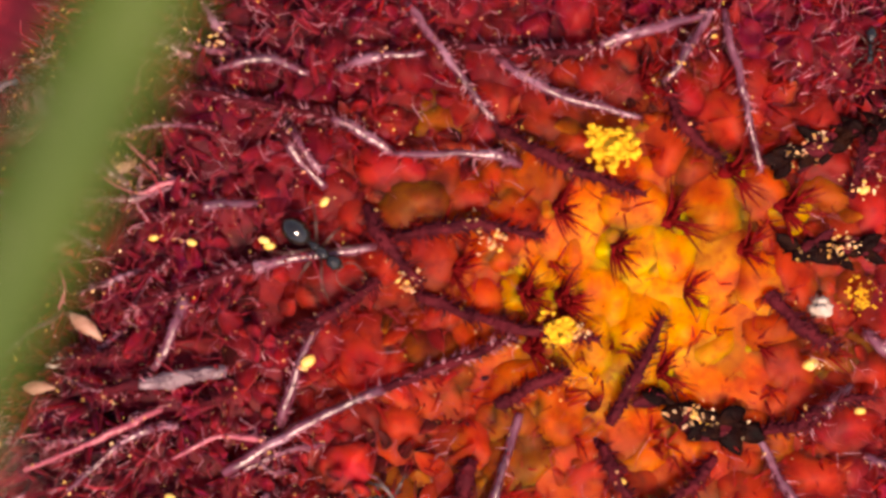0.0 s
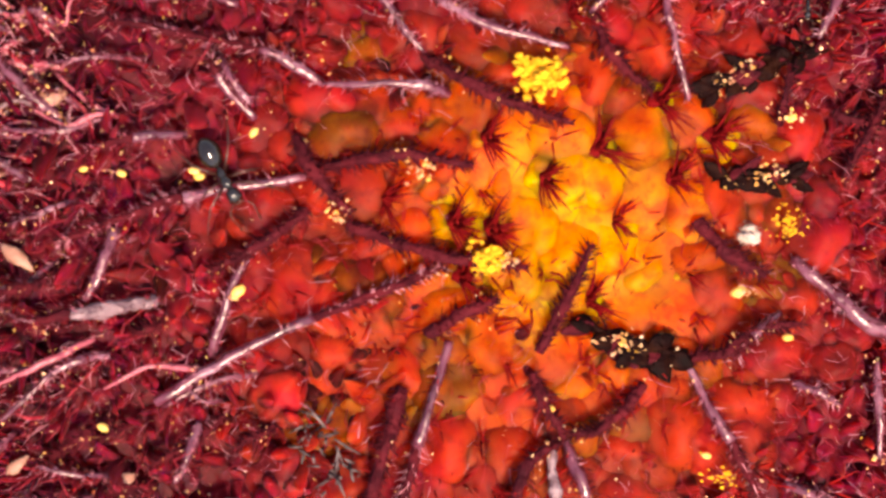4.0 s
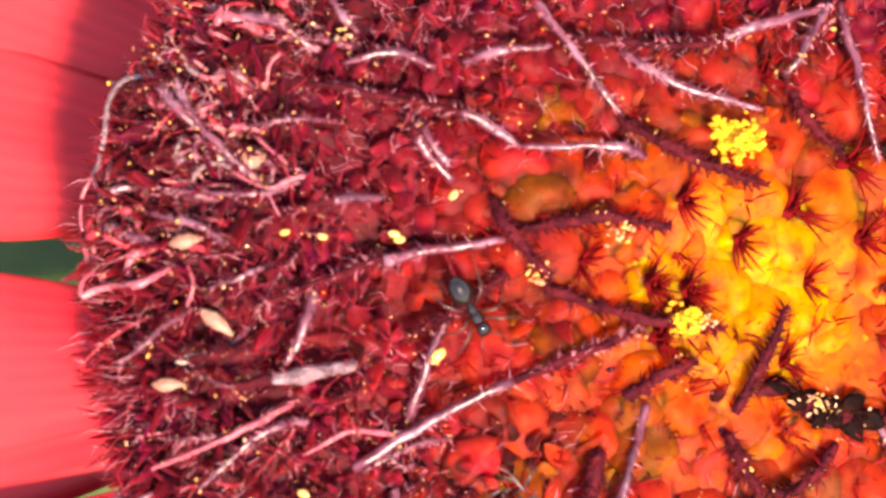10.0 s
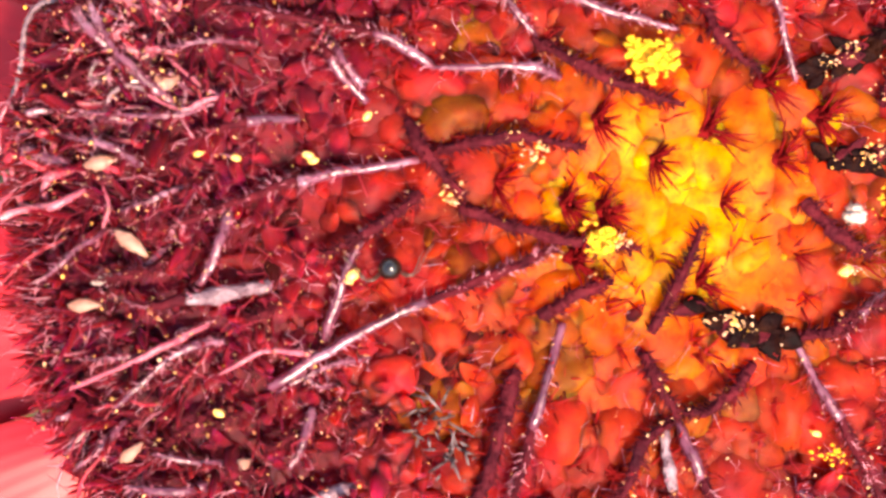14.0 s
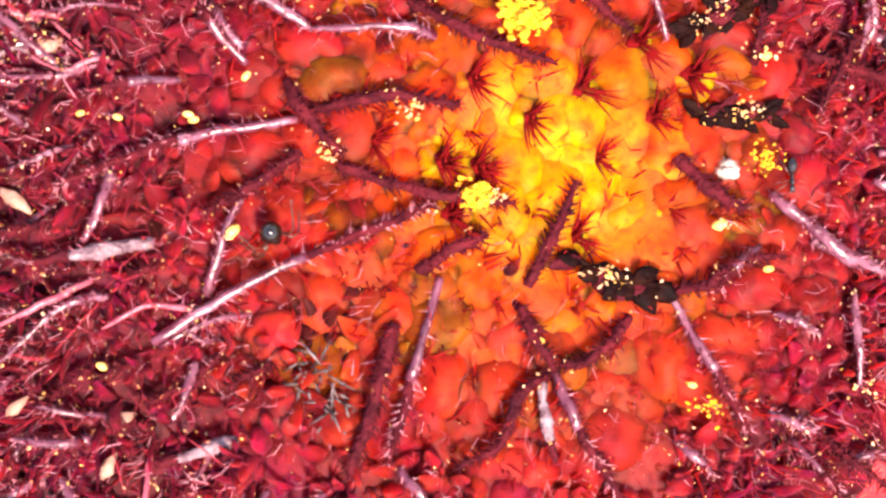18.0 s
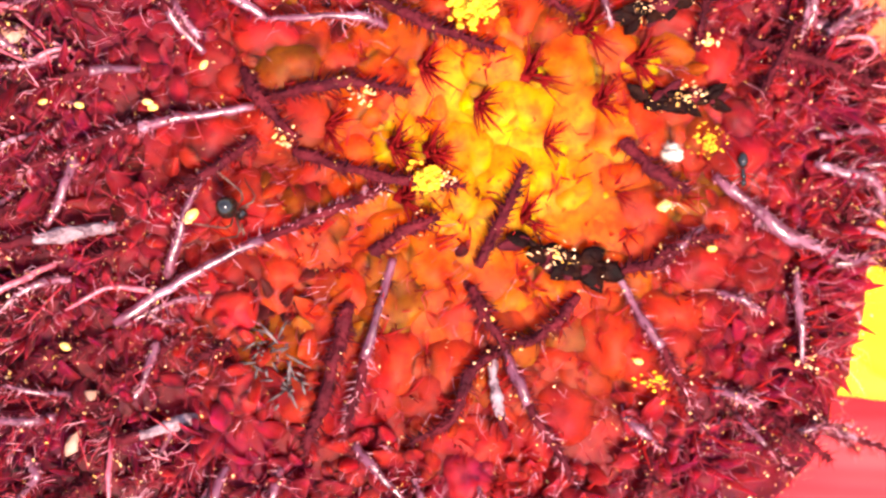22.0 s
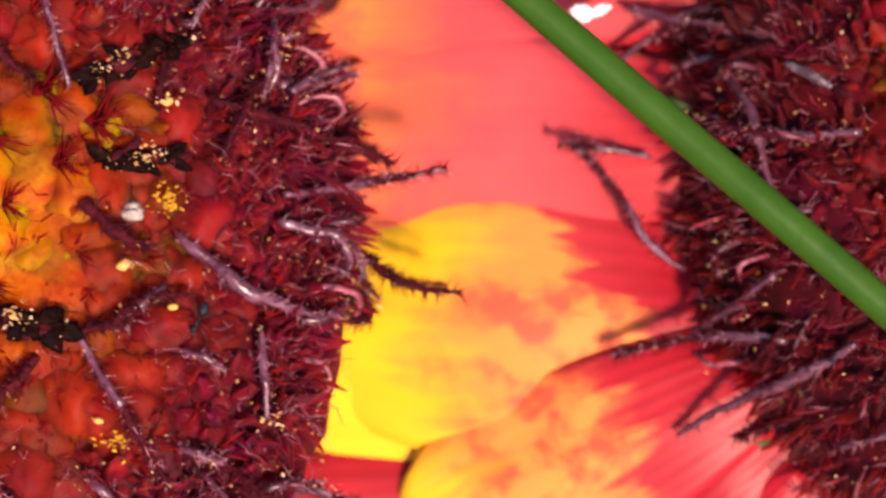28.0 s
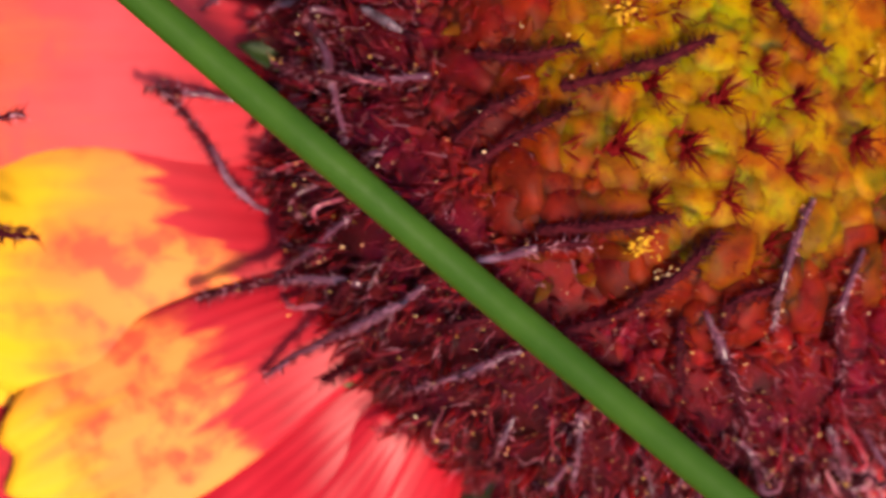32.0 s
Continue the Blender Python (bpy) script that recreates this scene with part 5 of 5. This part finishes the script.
down = thing("seed_down", at(*ONE.top(15.19, -1.09, 0.6)), "small tuft of off-white seed down on the head", "down")
for k in range(9):
    flock = Shape()
    flock.lump((random.gauss(0, 0.2), random.gauss(0, 0.13), random.gauss(0, 0.06)), ((0.22, 0, 0), (0, 0.16, 0), (0, 0, 0.13)), 0, 6, 9, 0.5, k)
    for j in range(10):
        q = random.uniform(0, 6.28)
        flock.spike((0.15 * math.cos(q), 0.12 * math.sin(q), 0), (math.cos(q), math.sin(q), random.uniform(0, 0.8)), random.uniform(0.2, 0.45), 0.02)
    part("flock", flock.mesh("flock", COTTON), down)

def petal_flake():
    s = Shape()
    s.lump((-0.3, 0, 0), ((0.42, -0.1, 0), (0.05, 0.30, 0.05), (0, 0, 0.12)), 0, 8, 14, 0.45, 3)
    s.lump((0.32, 0.06, 0.02), ((0.40, 0.12, 0.06), (-0.05, 0.19, 0), (0, 0, 0.10)), 0, 8, 12, 0.5, 4)
    s.lump((0.62, 0.16, 0.08), ((0.16, 0.05, 0.05), (-0.04, 0.11, 0), (0, 0, 0.08)), 0, 6, 9, 0.5, 6)
    return s


# ---- dry husks and debris on the first head ----
husk(-8.25, -1.91, -40, 1.35, 0.46, HUSK, "pale beige pointed husk on the crimson head")
husk(-9.21, 0.69, 10, 1.15, 0.44, HUSK, "tan husk among the crimson florets")
husk(-7.28, 3.23, 200, 1.25, 0.50, HUSK, "tan frayed husk among the crimson florets")
husk(-9.77, -3.88, 0, 1.1, 0.4, HUSK, "dull tan husk near the rim of the head")
husk(-6.90, 2.37, 100, 0.45, 0.22, COTTON, "tiny white flake on the head")
husk(-9.17, -3.05, 20, 0.8, 0.25, COTTON, "tiny white pointed flake on the head")
husk(-8.34, -8.65, 40, 1.0, 0.36, HUSK, "tan husk low on the crimson head")
flake = new("white_flake", petal_flake().mesh("white_flake", WHITE_SKIN))
flake.location = at(32.04, 6.41, -5.4)
tagged(flake, "small torn white flake on the red petals", "flake")
husk(-4.88, -9.16, 30, 0.9, 0.5, HUSK, "tan husk low on the crimson head")
husk(-5.38, -10.67, 60, 1.0, 0.4, HUSK, "tan husk low on the crimson head")


def debris(x, y, seed):
    rnd = random.Random(seed)
    whole = thing("withered_anther", at(*ONE.top(x, y, 0.4)), "curled withered grey anther on the flower head", "anther")
    for _ in range(26):
        s = Shape()
        p = Vector((rnd.gauss(0, 0.32), rnd.gauss(0, 0.28), rnd.gauss(0, 0.12)))
        q = p + Vector((rnd.gauss(0, 0.35), rnd.gauss(0, 0.35), rnd.gauss(0, 0.2)))
        s.tube([p, p.lerp(q, 0.5) + Vector((0, 0, 0.1)), q], [0.035, 0.055, 0.015], 6)
        part("filament", s.mesh("filament", WITHERED), whole)


debris(1.18, -7.75, 5)
debris(2.02, -8.88, 6)


# ---- grass stem before the second flower ----
def grass_stem():
    """A slim stalk with a faint down, bowed over to the ground."""
    root = Vector((108, -72, -HIGH / MM))
    rnd, s, down = random.Random(88), Shape(), Shape()
    line = curve_through([Vector(p) - root for p in ((-14, 45.7, 6), (29.5, 4.9, 5), (40.7, -5.6, 5), (74, -36.8, 3), (104, -66, -60), tuple(root))], 8)
    wide = [0.33 + 0.27 * min(1, k / 9) for k in range(len(line))]
    s.tube(line, wide, 14)
    for _ in range(1500):
        k = rnd.randrange(28)
        f = rnd.random()
        d = (line[k + 1] - line[k]).normalized()
        side = d.cross(Vector((rnd.uniform(-1, 1), rnd.uniform(-1, 1), rnd.uniform(-1, 1)))).normalized()
        down.spike(line[k].lerp(line[k + 1], f) + side * 0.97 * (wide[k] + (wide[k + 1] - wide[k]) * f), side + d * rnd.uniform(-0.3, 0.8), rnd.uniform(0.05, 0.12), 0.012)
    stem = thing("grass_stem", at(*root), "slim bright green grass stem before the flowers", "grass stem")
    part("stalk", s.mesh("stalk", GREEN_STEM), stem)
    part("hair", down.mesh("hair", GREEN_STEM), stem, None, "short green down on the stalk", "stuff")


grass_stem()


def swaying_stem():
    """A hairy green stem that the wind swings past close to the lens."""
    rnd, s = random.Random(77), Shape()
    d = Vector((0.40, 0.916, 0))
    line = curve_through([d * 45, d * 0, d * -45, d * -95 + Vector((0, 0, -50)), d * -140 + Vector((0, 0, -450))], 7)
    s.tube(line, [0.86] * len(line), 12)
    for _ in range(260):
        k = rnd.randrange(21)
        p = line[k].lerp(line[k + 1], rnd.random())
        side = Vector((rnd.uniform(-1, 1), rnd.uniform(-1, 1), rnd.uniform(-1, 1))).normalized()
        s.spike(p + side * 0.8, side, rnd.uniform(0.6, 1.4), 0.03, 1)
    ob = new("flower_stem", s.mesh("flower_stem", HAIRY_STEM, COTTON))
    return tagged(ob, "hairy green stem swaying close before the flower", "stem")


STEM = swaying_stem()


# ---- ants ----
def ant(name, label, size):
    """A small black ant, head toward +x: three body knots, waist, six legs, two feelers."""
    body = thing(name, (0, 0, 0), label, "ant", "ants on the flower")

    def knot(kind, centre, axes, tilt=0.0):
        s = Shape()
        s.lump((0, 0, 0), ((axes[0], 0, 0), (0, axes[1], 0), (0, 0, axes[2])), 0, 12, 18)
        if kind == "gaster":
            for v in range(len(s.v)):
                x, y, z = s.v[v]
                k = 1 + 0.018 * math.cos(x / axes[0] * 9)
                s.v[v] = (x, y * k * (1 - 0.25 * max(0, -x / axes[0] - 0.3)), z * k)
        return part(kind, s.mesh(kind, CHITIN), body, Matrix.Translation(Vector(centre) * MM) @ Matrix.Rotation(tilt, 4, "Y"), "glossy black " + kind)

    knot("gaster", (-0.82, 0, 0.10), (0.56, 0.40, 0.38), 0.10)
    knot("waist", (-0.22, 0, 0.02), (0.10, 0.09, 0.15))
    s = Shape()
    s.lump((0.28, 0, 0.12), ((0.26, 0, 0), (0, 0.20, 0), (0, 0, 0.20)), 0, 9, 12)
    s.lump((-0.02, 0, 0.06), ((0.24, 0, 0), (0, 0.16, 0), (0, 0, 0.16)), 0, 9, 12)
    part("thorax", s.mesh("thorax", CHITIN), body, None, "glossy black thorax")
    top = knot("head", (0.76, 0, 0.08), (0.27, 0.24, 0.19), 0.3)
    for side in (-1, 1):
        e = Shape()
        e.lump((0.10, 0.19 * side, 0.08), ((0.07, 0, 0), (0, 0.04, 0), (0, 0, 0.06)), 0, 5, 8)
        part("eye", e.mesh("eye", CHITIN), top)
        f = Shape()
        f.tube([(0.2, 0.09 * side, 0.06), (0.38, 0.34 * side, 0.20), (0.55, 0.42 * side, 0.22), (1.15, 0.36 * side, 0.0)], [0.024, 0.024, 0.022, 0.030], 6)
        part("feeler", f.mesh("feeler", ANT_LEG), top)
        j = Shape()
        j.tube([(0.22, 0.08 * side, -0.06), (0.34, 0.07 * side, -0.10), (0.38, 0.0, -0.11)], [0.05, 0.04, 0.015], 5)
        part("jaw", j.mesh("jaw", ANT_LEG), top)
    legs = []
    for k, (x, fx) in enumerate(((0.36, 0.75), (0.14, 0.05), (-0.06, -0.75))):
        for side in (-1, 1):
            g = Shape()
            g.tube([(0, 0, 0), (0.45 * fx, 0.42 * side, 0.32), (0.75 * fx, 0.66 * side, 0.30), (1.35 * fx, 0.95 * side, -0.25), (1.75 * fx, 1.10 * side, -0.45)], [0.034, 0.042, 0.032, 0.024, 0.014], 6)
            rest_pose = Matrix.Translation(Vector((x, 0.12 * side, 0.0)) * MM)
            legs.append((part("leg", g.mesh("leg", ANT_LEG), body, rest_pose, "thin brown leg"), rest_pose, (k + (side > 0)) % 2))
    body.scale = (size, size, size)
    return body, legs


ANT_A = ant("ant", "small glossy black ant crawling over the orange and crimson florets", 1.0)
ANT_B = ant("ant", "small glossy black ant near the rim of the head", 0.5)


def ant_pose(x, y, way, dive=0.0, lift=0.95):
    """On the first head over x, y, looking along way (degrees of the plan); dive: head down."""
    p = ONE.top(x, y, lift)
    n = ONE.normal(p)
    d = Vector((math.cos(radians(way)), math.sin(radians(way)), 0))
    d = (d - n * d.dot(n)).normalized()
    m = Matrix((d, n.cross(d), n)).transposed().to_4x4()
    return Matrix.Translation(at(*p)) @ m @ Matrix.Rotation(radians(dive), 4, "Y")

# ---- florets ----
florets(ONE, 1250, 300, ((10.28, 1.70), (8.55, 0.72), (10.88, -0.61), (12.78, 0.74), (5.63, -0.76), (6.83, -0.95), (6.70, 2.02), (10.02, -3.28), (9.44, 6.15), (6.01, -2.49), (14.07, 2.12), (12.28, 3.24), (3.34, -0.04), (13.15, -2.35)), 106, 11, ((3.68, -4.36), (6.99, -5.22), (9.49, 5.91), (6.75, 6.79), (4.31, 4.40), (-3.68, -1.81), (1.11, -6.63), (1.76, -6.75)))
florets(TWO, 960, 300, ((48.97, 0.17), (51.49, -0.41), (54.47, -0.55), (53.15, 0.74), (47.64, -2.02), (50.05, -2.10), (52.52, -2.16), (54.12, -2.99), (51.50, -4.07), (53.01, -5.76), (53.10, 3.05), (56.65, -1.95), (50.01, 3.06), (48.74, -4.08)), 101, 12)


# ---- all that moves ----
def motions():
    rows_a = (
        (0.0, -0.98, 0.70, -39, 0), (1.0, -1.15, 0.73, -47, 0), (2.0, -1.33, 0.59, -51, 0), (2.5, -1.41, 0.66, -56, 0), (4.5, -1.75, 0.79, -60, 0),
        (5.5, -1.52, 0.21, -61, 0), (6.0, -1.42, 0.19, -64, 0), (6.5, -1.22, 0.13, -56, 0), (7.5, -1.24, -0.17, -55, 0), (8.5, -0.60, -1.02, -55, 0),
        (9.0, -0.46, -1.34, -56, 8), (10.0, -0.14, -1.54, -57, 20), (11.0, -0.11, -1.75, -76, 25), (12.0, 0.05, -2.19, -90, 30), (13.0, 0.04, -2.69, -90, 55),
        (13.5, -0.05, -2.75, -90, 75), (15.5, -0.09, -3.01, -70, 80), (16.5, 0.00, -3.11, -67, 80), (19.0, 0.06, -3.11, -60, 78), (21.0, 0.12, -2.97, -43, 70),
        (22.0, 0.24, -2.88, -25, 65), (22.5, 0.29, -2.76, -21, 40), (23.0, 0.34, -2.65, -18, 5), (24.0, 0.61, -2.80, -5, 0), (25.0, 1.31, -2.54, 0, 0), (32.0, 2.94, -2.07, 10, 0))
    walk(ANT_A[0], [(t, ant_pose(x, y, way, dive, 0.95 - 0.4 * dive / 80)) for t, x, y, way, dive in rows_a])
    rows_b = ((0.0, 16.76, 7.36, -95), (4.5, 17.12, 6.25, -92), (12.0, 17.26, 1.01, -90), (19.0, 17.42, -1.56, -90), (21.0, 17.53, -1.76, -88), (23.0, 17.77, -2.01, -92), (25.5, 17.13, -4.40, -100), (28.0, 17.36, -4.93, -118), (29.5, 17.39, -4.93, -112), (32.0, 17.34, -5.23, -105))
    walk(ANT_B[0], [(t, ant_pose(x, y, way, 0, 0.6)) for t, x, y, way in rows_b])
    for legs, spans in ((ANT_A[1], ((0.0, 2.5), (4.5, 13.0), (21.0, 25.0))), (ANT_B[1], ((19.0, 25.5), (27.5, 32.0)))):
        for leg, rest_pose, odd in legs:
            rows = [(0.0, rest_pose)]
            for a, b in spans:
                steps = int((b - a) / 0.25)
                rows += [(a + 0.25 * k + 0.05, rest_pose @ Matrix.Rotation(radians(14 if (k + odd) % 2 else -14), 4, "Z")) for k in range(steps)]
            walk(leg, rows + [(32.0, rest_pose)])
    sway = ((0, 2.41, 2.59, -0.6), (0.15, 0.29, 2.46, 3.8), (0.85, -2.51, 2.02, 4.7), (1, -0.60, 0.84, 13.2), (1.1, 9.35, 0.91, 6.5), (1.2, 13.45, 0.93, 16.6), (1.4, 19.63, 0.94, 18.2), (1.7, 100, -40, -20), (6.0, 140, -80, -20), (32.0, 150, -90, -20))
    walk(STEM, [(t, Matrix.Translation(at(x, y, 50)) @ Matrix.Rotation(radians(turn), 4, "Z")) for t, x, y, turn in sway])


motions()
